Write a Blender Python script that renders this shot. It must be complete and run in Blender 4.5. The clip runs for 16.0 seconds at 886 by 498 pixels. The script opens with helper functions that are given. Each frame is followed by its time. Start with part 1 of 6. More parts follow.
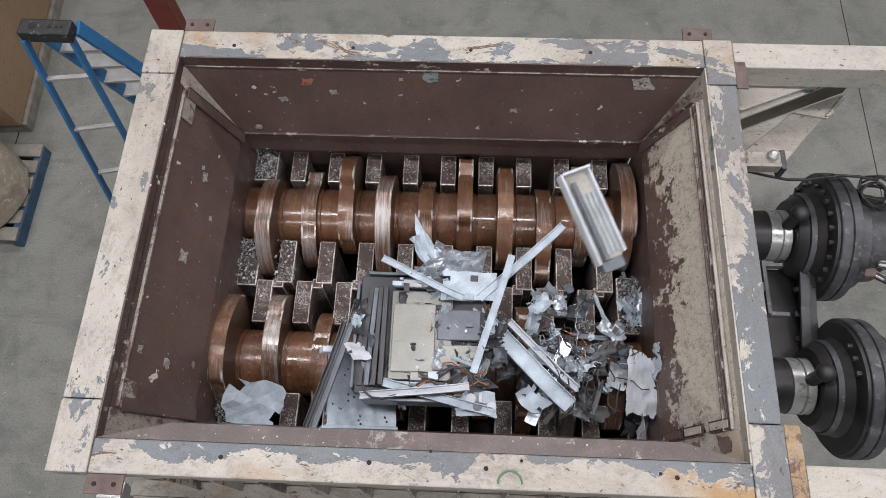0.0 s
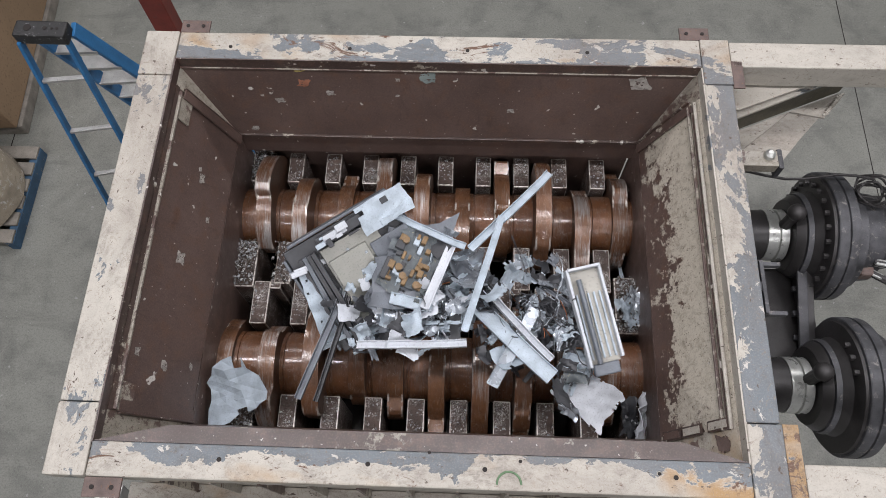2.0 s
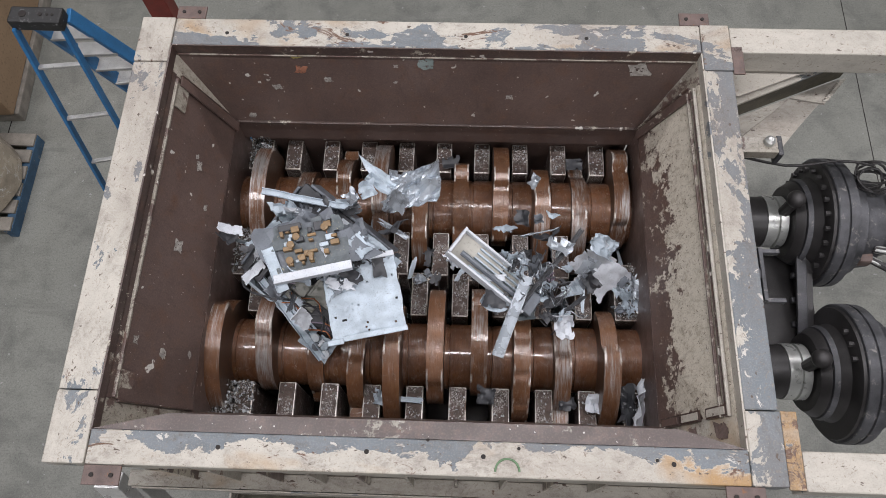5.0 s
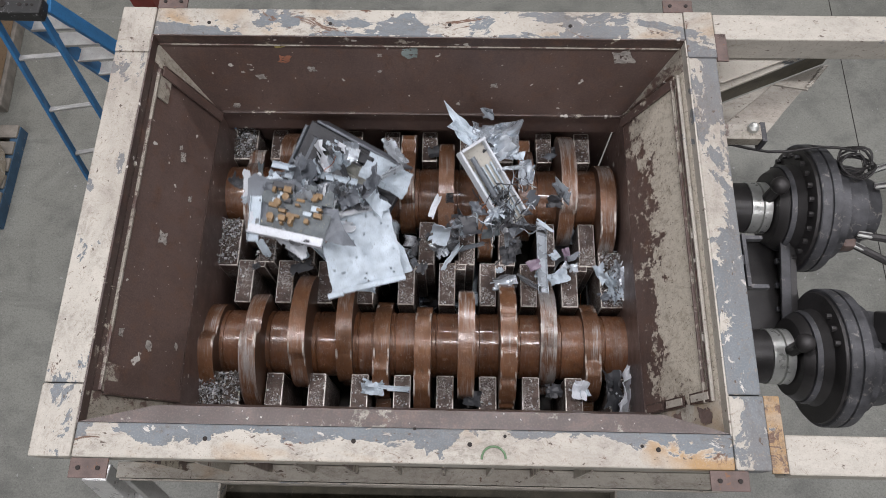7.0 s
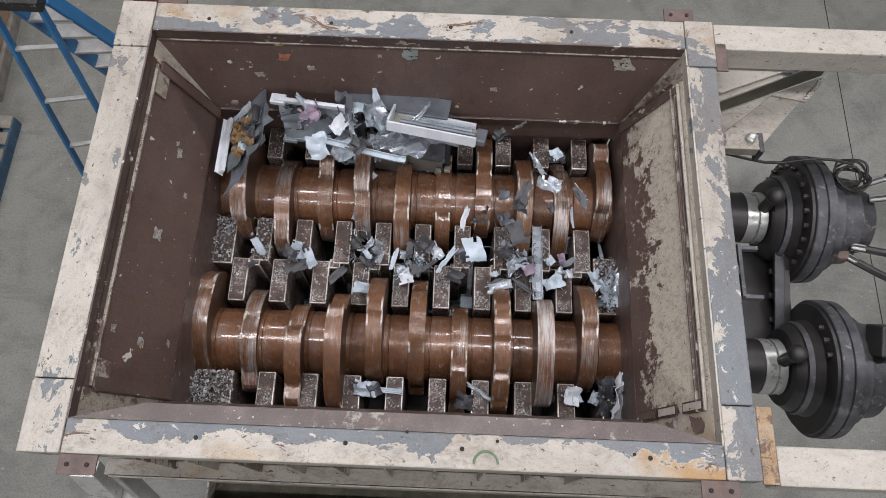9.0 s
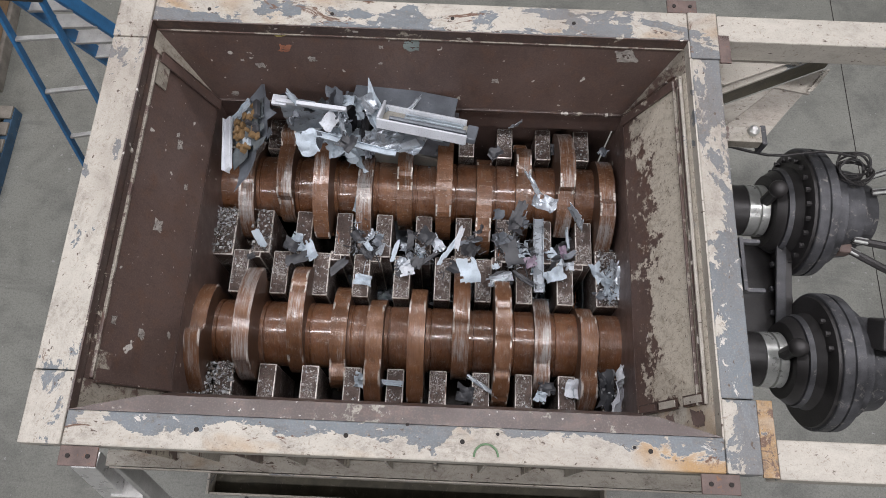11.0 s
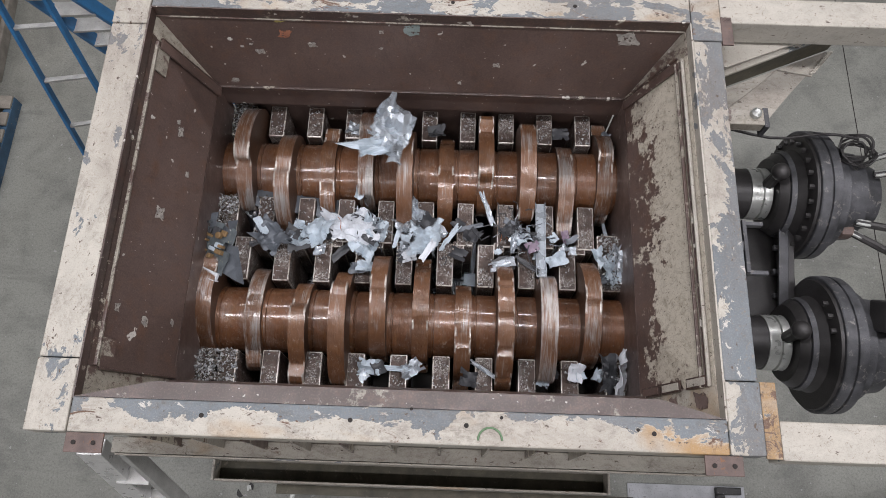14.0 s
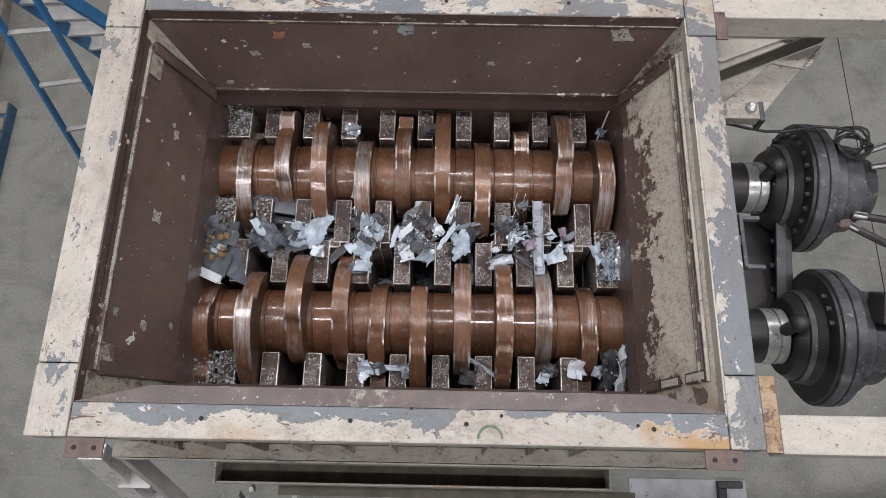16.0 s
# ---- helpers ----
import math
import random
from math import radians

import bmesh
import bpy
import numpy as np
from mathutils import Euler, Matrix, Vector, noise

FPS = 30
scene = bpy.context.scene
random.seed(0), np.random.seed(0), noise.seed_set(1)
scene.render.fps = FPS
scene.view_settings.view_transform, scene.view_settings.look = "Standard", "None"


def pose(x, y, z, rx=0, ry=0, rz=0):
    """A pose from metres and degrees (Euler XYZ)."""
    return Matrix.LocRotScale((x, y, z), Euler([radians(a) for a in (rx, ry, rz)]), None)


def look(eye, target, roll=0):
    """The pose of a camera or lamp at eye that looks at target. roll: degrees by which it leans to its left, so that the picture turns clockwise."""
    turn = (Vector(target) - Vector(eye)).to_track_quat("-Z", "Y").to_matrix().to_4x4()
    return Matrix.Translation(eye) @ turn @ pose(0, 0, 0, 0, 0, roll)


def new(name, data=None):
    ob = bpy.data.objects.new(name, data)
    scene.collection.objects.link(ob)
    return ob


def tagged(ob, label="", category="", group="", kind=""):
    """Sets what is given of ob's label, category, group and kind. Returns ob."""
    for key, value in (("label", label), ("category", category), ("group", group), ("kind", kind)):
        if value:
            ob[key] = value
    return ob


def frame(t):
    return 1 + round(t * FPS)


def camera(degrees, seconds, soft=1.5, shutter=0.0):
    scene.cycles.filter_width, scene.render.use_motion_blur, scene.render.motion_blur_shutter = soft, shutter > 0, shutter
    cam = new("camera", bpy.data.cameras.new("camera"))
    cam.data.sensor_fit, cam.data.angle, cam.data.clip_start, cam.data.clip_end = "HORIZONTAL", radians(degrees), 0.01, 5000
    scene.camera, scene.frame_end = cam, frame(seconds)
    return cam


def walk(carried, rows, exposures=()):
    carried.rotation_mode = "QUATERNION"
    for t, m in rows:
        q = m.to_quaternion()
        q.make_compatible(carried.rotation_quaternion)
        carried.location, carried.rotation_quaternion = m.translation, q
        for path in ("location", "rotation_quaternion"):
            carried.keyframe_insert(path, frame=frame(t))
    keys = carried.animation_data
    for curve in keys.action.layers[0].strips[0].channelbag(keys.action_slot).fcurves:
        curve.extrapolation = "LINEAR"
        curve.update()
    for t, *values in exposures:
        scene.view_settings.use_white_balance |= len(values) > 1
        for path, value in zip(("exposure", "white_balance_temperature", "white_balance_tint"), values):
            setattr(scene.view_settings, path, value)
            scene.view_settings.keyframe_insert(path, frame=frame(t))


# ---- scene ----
cam = camera(62.0, 16.0, soft=0.6, shutter=0.5)
PATH = [
    (0, (0.177, -0.236, 5.67), (0.104, 0.544, 3.83), -3.2),
    (0.5, (0.179, -0.237, 5.669), (0.111, 0.546, 3.83), -3.0),
    (1, (0.181, -0.234, 5.668), (0.111, 0.548, 3.829), -3.1),
    (1.5, (0.175, -0.234, 5.666), (0.109, 0.552, 3.828), -2.9),
    (2, (0.174, -0.233, 5.668), (0.109, 0.548, 3.828), -2.9),
    (2.5, (0.177, -0.231, 5.671), (0.11, 0.55, 3.831), -3.0),
    (3, (0.175, -0.23, 5.668), (0.108, 0.547, 3.826), -3.0),
    (3.5, (0.173, -0.231, 5.668), (0.106, 0.542, 3.824), -2.9),
    (4, (0.176, -0.23, 5.667), (0.109, 0.536, 3.821), -3.0),
    (6.5, (0.181, -0.219, 5.66), (0.134, 0.501, 3.795), -2.5),
    (7, (0.198, -0.221, 5.668), (0.162, 0.496, 3.802), -1.8),
    (7.5, (0.2, -0.22, 5.666), (0.183, 0.501, 3.801), -0.3),
    (8, (0.201, -0.212, 5.664), (0.186, 0.509, 3.799), 0.1),
    (8.5, (0.187, -0.205, 5.664), (0.173, 0.51, 3.796), 0.6),
    (9, (0.18, -0.209, 5.666), (0.166, 0.51, 3.799), 1.2),
    (11.5, (0.182, -0.199, 5.661), (0.163, 0.488, 3.782), 0.9),
    (12, (0.179, -0.202, 5.66), (0.159, 0.478, 3.779), 0.6),
    (12.5, (0.18, -0.208, 5.654), (0.161, 0.468, 3.772), 0.7),
    (13, (0.177, -0.204, 5.656), (0.16, 0.464, 3.771), 0.7),
    (13.5, (0.181, -0.206, 5.656), (0.161, 0.458, 3.769), 0.3),
    (14, (0.176, -0.213, 5.655), (0.158, 0.453, 3.77), 0.5),
    (14.5, (0.181, -0.206, 5.657), (0.163, 0.454, 3.769), 0.3),
    (15, (0.183, -0.208, 5.659), (0.168, 0.453, 3.771), 0.2),
    (15.5, (0.184, -0.207, 5.656), (0.167, 0.454, 3.768), -0.3),
    (16, (0.182, -0.209, 5.657), (0.167, 0.452, 3.77), -0.2),
]
walk(cam, [(t, look(eye, target, roll)) for t, eye, target, roll in PATH])

# ---- light: a closed hall with linear high-bay lamps ----
world = bpy.data.worlds.new("hall_air")
scene.world = world
world.use_nodes = True
world.node_tree.nodes["Background"].inputs[0].default_value = (0.75, 0.82, 0.9, 1)
world.node_tree.nodes["Background"].inputs[1].default_value = 0.02
scene.view_settings.exposure = 0.0
LAMPS = [(lx, ly) for lx in (-4.9, -2.1, 0.7, 3.5, 6.3) for ly in (5.5, 0.6, -4.3)]
LAMP_Z = 8.4
for lx, ly in LAMPS:
    data = bpy.data.lights.new("high_bay_light", "AREA")
    data.shape, data.size, data.size_y, data.energy, data.color = "RECTANGLE", 1.6, 0.5, 94.5, (0.985, 0.955, 1.0)
    ob = new("high_bay_light", data)
    ob.matrix_world = Matrix.Translation((lx, ly, LAMP_Z))


# ---- materials ----
def nodes_of(name, rough=0.6, metal=0.0):
    m = bpy.data.materials.new(name)
    m.use_nodes = True
    nt = m.node_tree
    b = nt.nodes["Principled BSDF"]
    b.inputs["Roughness"].default_value, b.inputs["Metallic"].default_value = rough, metal
    return m, nt, b


def coords(nt, scale=(1, 1, 1), which="Object"):
    tc, mp = nt.nodes.new("ShaderNodeTexCoord"), nt.nodes.new("ShaderNodeMapping")
    nt.links.new(tc.outputs[which], mp.inputs[0])
    mp.inputs["Scale"].default_value = scale
    return mp.outputs[0]


def noise_of(nt, vec, scale, detail=4, rough=0.55, distortion=0.0):
    n = nt.nodes.new("ShaderNodeTexNoise")
    nt.links.new(vec, n.inputs["Vector"])
    n.inputs["Scale"].default_value, n.inputs["Detail"].default_value = scale, detail
    n.inputs["Roughness"].default_value, n.inputs["Distortion"].default_value = rough, distortion
    return n.outputs["Fac"]


def step(nt, fac, lo, hi):
    r = nt.nodes.new("ShaderNodeMapRange")
    nt.links.new(fac, r.inputs[0])
    r.inputs[1].default_value, r.inputs[2].default_value = lo, hi
    return r.outputs[0]


def mixc(nt, fac, a, b):
    x = nt.nodes.new("ShaderNodeMix")
    x.data_type = "RGBA"
    for sock, v in ((x.inputs[0], fac), (x.inputs[6], a), (x.inputs[7], b)):
        if isinstance(v, (tuple, list)):
            sock.default_value = (*v, 1) if len(v) == 3 else v
        elif isinstance(v, (int, float)):
            sock.default_value = v
        else:
            nt.links.new(v, sock)
    return x.outputs[2]


def maths(nt, op, a, b):
    x = nt.nodes.new("ShaderNodeMath")
    x.operation = op
    for sock, v in zip(x.inputs, (a, b)):
        if isinstance(v, (int, float)):
            sock.default_value = v
        else:
            nt.links.new(v, sock)
    return x.outputs[0]


def bumped(nt, b, height, strength, dist=0.002):
    bp = nt.nodes.new("ShaderNodeBump")
    bp.inputs["Strength"].default_value, bp.inputs["Distance"].default_value = strength, dist
    nt.links.new(height, bp.inputs["Height"])
    nt.links.new(bp.outputs[0], b.inputs["Normal"])


def random_of(nt):
    return nt.nodes.new("ShaderNodeObjectInfo").outputs["Random"]


def plain(name, colour, rough=0.6, metal=0.0, vary=0.25, scale=9.0, bump=0.15, dirt=None, dirt_at=0.6):
    """A surface with grain and blotches; dirt adds stains of that colour."""
    m, nt, b = nodes_of(name, rough, metal)
    v = coords(nt)
    big, fine = noise_of(nt, v, scale), noise_of(nt, v, scale * 14, 3)
    low = tuple(c * (1 - vary) for c in colour)
    high = tuple(min(1, c * (1 + vary)) for c in colour)
    col = mixc(nt, step(nt, big, 0.3, 0.7), low, high)
    col = mixc(nt, step(nt, fine, 0.55, 0.8), col, tuple(c * 0.6 for c in colour))
    if dirt:
        col = mixc(nt, step(nt, noise_of(nt, v, scale * 2.3, 6, 0.7, 0.6), dirt_at, dirt_at + 0.08), col, dirt)
    nt.links.new(col, b.inputs["Base Color"])
    r = nt.nodes.new("ShaderNodeMapRange")
    nt.links.new(big, r.inputs[0])
    r.inputs[3].default_value, r.inputs[4].default_value = max(0.05, rough - 0.12), min(1, rough + 0.12)
    nt.links.new(r.outputs[0], b.inputs["Roughness"])
    bumped(nt, b, fine, bump)
    return m


CREAM, PRIMER, RUST = (0.475, 0.448, 0.392), (0.125, 0.147, 0.163), (0.12, 0.06, 0.035)


def peeling(name, primer_at=0.55, ochre_at=0.62, rust_at=0.66, seed=0.0, stretch=(0.5, 1, 1), lean=None, grime=0.35):
    """Cream paint flaked off to grey primer, with ochre bleed and rusty scabs."""
    m, nt, b = nodes_of(name, 0.55)
    v = coords(nt, stretch)
    mp = v.node
    mp.inputs["Location"].default_value = (seed, seed * 0.7, seed * 1.3)
    big = noise_of(nt, v, 4.4, 8, 0.68, 0.5)
    mid = noise_of(nt, v, 13, 5, 0.65, 0.3)
    fine = noise_of(nt, v, 90, 4, 0.6)
    cream = mixc(nt, step(nt, mid, 0.35, 0.7), CREAM, tuple(c * 0.82 for c in CREAM))
    cream = mixc(nt, step(nt, noise_of(nt, v, 2.2, 4, 0.6, 0.8), ochre_at, ochre_at + 0.16), cream, (0.36, 0.225, 0.10))
    grey = mixc(nt, step(nt, mid, 0.3, 0.7), PRIMER, (0.165, 0.188, 0.205))
    grey = mixc(nt, step(nt, noise_of(nt, v, 21, 6, 0.72, 0.6), 0.61, 0.63), grey, (0.52, 0.50, 0.46))
    mask = maths(nt, "ADD", maths(nt, "MULTIPLY", big, 0.75), maths(nt, "MULTIPLY", mid, 0.25))
    if lean:
        # the paint has come off more towards one edge: axis, its middle, how steeply
        sep = nt.nodes.new("ShaderNodeSeparateXYZ")
        nt.links.new(coords(nt), sep.inputs[0])
        mask = maths(nt, "ADD", mask, maths(nt, "MULTIPLY", maths(nt, "SUBTRACT", sep.outputs[lean[0]], lean[1]), lean[2]))
    col = mixc(nt, step(nt, mask, primer_at, primer_at + 0.008), cream, grey)
    edge = maths(nt, "MULTIPLY", step(nt, mask, primer_at - 0.02, primer_at), step(nt, mask, primer_at + 0.012, primer_at))
    col = mixc(nt, maths(nt, "MULTIPLY", edge, 0.55), col, (0.52, 0.49, 0.43))
    scab = noise_of(nt, v, 7.5, 6, 0.72, 0.9)
    col = mixc(nt, step(nt, scab, rust_at, rust_at + 0.04), col, RUST)
    col = mixc(nt, maths(nt, "MULTIPLY", step(nt, noise_of(nt, v, 1.6, 5, 0.65, 0.6), 0.42, 0.7), 0.45), col, (0.17, 0.13, 0.10))
    scratch = noise_of(nt, coords(nt, (3, 3, 3)), 9, 6, 0.75, 2.5)
    col = mixc(nt, maths(nt, "MULTIPLY", step(nt, scratch, 0.57, 0.64), 0.7), col, (0.22, 0.18, 0.14))
    col = mixc(nt, step(nt, noise_of(nt, v, 46, 3, 0.6), 0.66, 0.70), col, (0.09, 0.065, 0.05))
    # grimy smears broken up by fine speckle
    smear = maths(nt, "MULTIPLY", step(nt, noise_of(nt, v, 6.5, 8, 0.78, 0.8), 0.46, 0.64), step(nt, noise_of(nt, v, 38, 6, 0.8), 0.40, 0.60))
    col = mixc(nt, maths(nt, "MULTIPLY", smear, grime), col, (0.085, 0.062, 0.046))
    grain = noise_of(nt, coords(nt), 170, 2, 0.6)
    col = mixc(nt, maths(nt, "MULTIPLY", step(nt, grain, 0.52, 0.70), 0.16), col, (0.13, 0.10, 0.08))
    col = mixc(nt, maths(nt, "MULTIPLY", step(nt, grain, 0.48, 0.32), 0.10), col, (0.62, 0.60, 0.55))
    nt.links.new(col, b.inputs["Base Color"])
    h = maths(nt, "SUBTRACT", maths(nt, "MULTIPLY", fine, 0.25), step(nt, mask, primer_at, primer_at + 0.01))
    bumped(nt, b, h, 0.5, 0.0015)
    return m


def brown_plate(name, cream_at=0.9, seed=0.0, chip_at=0.71, rim=None, soil=1.0, tone=1.0):
    """Oily brown paint on plate steel, with pale chips and scrapes."""
    m, nt, b = nodes_of(name, 0.42)
    b.inputs["Coat Weight"].default_value, b.inputs["Coat Roughness"].default_value = 0.35, 0.35
    v = coords(nt)
    v.node.inputs["Location"].default_value = (seed, seed, seed)
    big, mid, fine = noise_of(nt, v, 2.4, 5), noise_of(nt, v, 14, 5, 0.65), noise_of(nt, v, 120, 3)
    col = mixc(nt, step(nt, big, 0.3, 0.7), tuple(c * tone for c in (0.076, 0.050, 0.043)), tuple(c * tone for c in (0.122, 0.082, 0.070)))
    col = mixc(nt, step(nt, mid, 0.52, 0.75), col, (0.112, 0.064, 0.046))
    pale = maths(nt, "ADD", maths(nt, "MULTIPLY", noise_of(nt, v, 3.3, 6, 0.7, 0.5), 0.6), maths(nt, "MULTIPLY", noise_of(nt, v, 22, 5, 0.7), 0.4))
    if rim:
        # paint survives towards the rim, where the feed does not rub
        sep = nt.nodes.new("ShaderNodeSeparateXYZ")
        nt.links.new(coords(nt), sep.inputs[0])
        pale = maths(nt, "ADD", pale, maths(nt, "MULTIPLY", maths(nt, "SUBTRACT", sep.outputs[0], rim), 1.9))
    old = mixc(nt, maths(nt, "MULTIPLY", step(nt, noise_of(nt, v, 30, 6, 0.75, 0.6), 0.48, 0.66), 0.6), tuple(c * soil for c in (0.52, 0.48, 0.40)), tuple(c * soil for c in (0.20, 0.165, 0.115)))
    old = mixc(nt, step(nt, noise_of(nt, v, 75, 4, 0.7), 0.60, 0.66), old, (0.07, 0.05, 0.035))
    col = mixc(nt, step(nt, pale, cream_at, cream_at + 0.03), col, old)
    col = mixc(nt, step(nt, noise_of(nt, v, 17, 2, 0.5, 0.2), chip_at, chip_at + 0.015), col, (0.5, 0.48, 0.44))
    col = mixc(nt, step(nt, noise_of(nt, v, 55, 2, 0.5), 0.73, 0.75), col, (0.45, 0.42, 0.38))
    rub = noise_of(nt, coords(nt, (1, 1, 0.35)), 26, 6, 0.75, 0.8)
    col = mixc(nt, maths(nt, "MULTIPLY", step(nt, rub, 0.53, 0.68), 0.40), col, (0.040, 0.027, 0.021))
    grain = noise_of(nt, v, 150, 2, 0.6)
    col = mixc(nt, maths(nt, "MULTIPLY", step(nt, grain, 0.52, 0.70), 0.26), col, (0.19, 0.14, 0.115))
    col = mixc(nt, maths(nt, "MULTIPLY", step(nt, grain, 0.46, 0.32), 0.28), col, (0.035, 0.023, 0.018))
    nt.links.new(col, b.inputs["Base Color"])
    nt.links.new(step(nt, mid, 1.1, -0.2), b.inputs["Roughness"])
    bumped(nt, b, maths(nt, "ADD", mid, maths(nt, "MULTIPLY", fine, 0.4)), 0.25, 0.003)
    return m


def cutter_steel(name, shine, rust, grooves):
    """Rust-stained, oily tool steel, scratched round the shaft and rubbed bright in patches."""
    m, nt, b = nodes_of(name, 0.36, 0.3)
    b.inputs["Coat Weight"].default_value = 0.85
    v = coords(nt)
    streak = noise_of(nt, coords(nt, (grooves, 3, 3)), 1.0, 4, 0.65)
    hair = noise_of(nt, coords(nt, (300, 16, 16)), 1.0, 3, 0.7)
    blotch, fine = noise_of(nt, v, 7, 6, 0.65, 0.4), noise_of(nt, v, 45, 5, 0.7)
    brown = mixc(nt, step(nt, blotch, 0.32, 0.66), rust, tuple(c * 1.9 for c in rust))
    brown = mixc(nt, step(nt, noise_of(nt, v, 16, 5, 0.7, 0.8), 0.50, 0.70), brown, (0.205, 0.092, 0.036))
    brown = mixc(nt, maths(nt, "MULTIPLY", step(nt, hair, 0.52, 0.68), 0.4), brown, tuple(c * 0.45 for c in rust))
    # rubbed bright where the feed slides, in patches broken up by the scratches
    worn = maths(nt, "ADD", maths(nt, "MULTIPLY", streak, 0.5), maths(nt, "MULTIPLY", noise_of(nt, v, 5.5, 4, 0.6, 0.3), 0.5))
    worn = maths(nt, "ADD", worn, maths(nt, "MULTIPLY", maths(nt, "SUBTRACT", random_of(nt), 0.5), shine * 0.22))
    worn = maths(nt, "ADD", worn, maths(nt, "MULTIPLY", maths(nt, "SUBTRACT", hair, 0.5), 0.55))
    bare = maths(nt, "MULTIPLY", step(nt, worn, 0.53, 0.70), 0.20 + 0.72 * shine)
    col = mixc(nt, bare, brown, (0.46, 0.445, 0.43))
    nt.links.new(maths(nt, "ADD", maths(nt, "MULTIPLY", bare, 0.5), 0.2), b.inputs["Metallic"])
    col = mixc(nt, maths(nt, "MULTIPLY", step(nt, fine, 0.55, 0.7), 0.6), col, (0.04, 0.025, 0.018))
    # pale dashes: scrape marks with the lamps' glints painted into the colour
    scratch_glint = noise_of(nt, coords(nt, (5, 26, 26)), 4.0, 4, 0.65, 2.2)
    col = mixc(nt, maths(nt, "MULTIPLY", step(nt, scratch_glint, 0.63, 0.67), 0.85), col, (0.50, 0.46, 0.41))
    nt.links.new(col, b.inputs["Base Color"])
    r = nt.nodes.new("ShaderNodeMapRange")
    nt.links.new(fine, r.inputs[0])
    r.inputs[1].default_value, r.inputs[2].default_value = 0.3, 0.7
    r.inputs[3].default_value, r.inputs[4].default_value = 0.22, 0.55
    nt.links.new(r.outputs[0], b.inputs["Roughness"])
    # oil lies in patches, so the shine is broken
    oil = nt.nodes.new("ShaderNodeMapRange")
    nt.links.new(noise_of(nt, v, 15, 6, 0.75, 0.5), oil.inputs[0])
    oil.inputs[1].default_value, oil.inputs[2].default_value = 0.40, 0.60
    oil.inputs[3].default_value, oil.inputs[4].default_value = 0.04, 0.34
    nt.links.new(oil.outputs[0], b.inputs["Coat Roughness"])
    h = maths(nt, "ADD", maths(nt, "MULTIPLY", hair, 0.5), maths(nt, "ADD", maths(nt, "MULTIPLY", blotch, 1.6), maths(nt, "MULTIPLY", fine, 0.6)))
    bumped(nt, b, h, 0.8, 0.005)
    return m


def littered(name):
    """Brown steel caked with tiny pale chips of shredded metal and plastic."""
    m, nt, b = nodes_of(name, 0.5)
    v = coords(nt)
    base = mixc(nt, step(nt, noise_of(nt, v, 18, 4), 0.4, 0.7), (0.056, 0.037, 0.030), (0.115, 0.078, 0.062))
    warp = nt.nodes.new("ShaderNodeVectorMath")
    warp.operation = "MULTIPLY_ADD"
    n = nt.nodes.new("ShaderNodeTexNoise")
    nt.links.new(v, n.inputs["Vector"])
    n.inputs["Scale"].default_value = 70
    nt.links.new(n.outputs["Color"], warp.inputs[0])
    warp.inputs[1].default_value = (0.02, 0.02, 0.02)
    nt.links.new(v, warp.inputs[2])
    height = None
    for scale, keep, patch, lo in ((300, 0.45, 8, 0.48), (150, 0.66, 14, 0.52)):
        vo = nt.nodes.new("ShaderNodeTexVoronoi")
        nt.links.new(warp.outputs[0], vo.inputs["Vector"])
        vo.inputs["Scale"].default_value = scale
        pick = nt.nodes.new("ShaderNodeSeparateColor")
        nt.links.new(vo.outputs["Color"], pick.inputs[0])
        chip = mixc(nt, maths(nt, "POWER", pick.outputs[1], 2.0), (0.10, 0.078, 0.064), (0.62, 0.60, 0.58))
        where = maths(nt, "MULTIPLY", step(nt, pick.outputs[0], keep, keep + 0.02), step(nt, noise_of(nt, v, patch, 5, 0.65), lo, lo + 0.09))
        base = mixc(nt, where, base, chip)
        height = maths(nt, "ADD", vo.outputs["Distance"], pick.outputs[2])
    nt.links.new(base, b.inputs["Base Color"])
    bumped(nt, b, height, 0.6, 0.004)
    return m


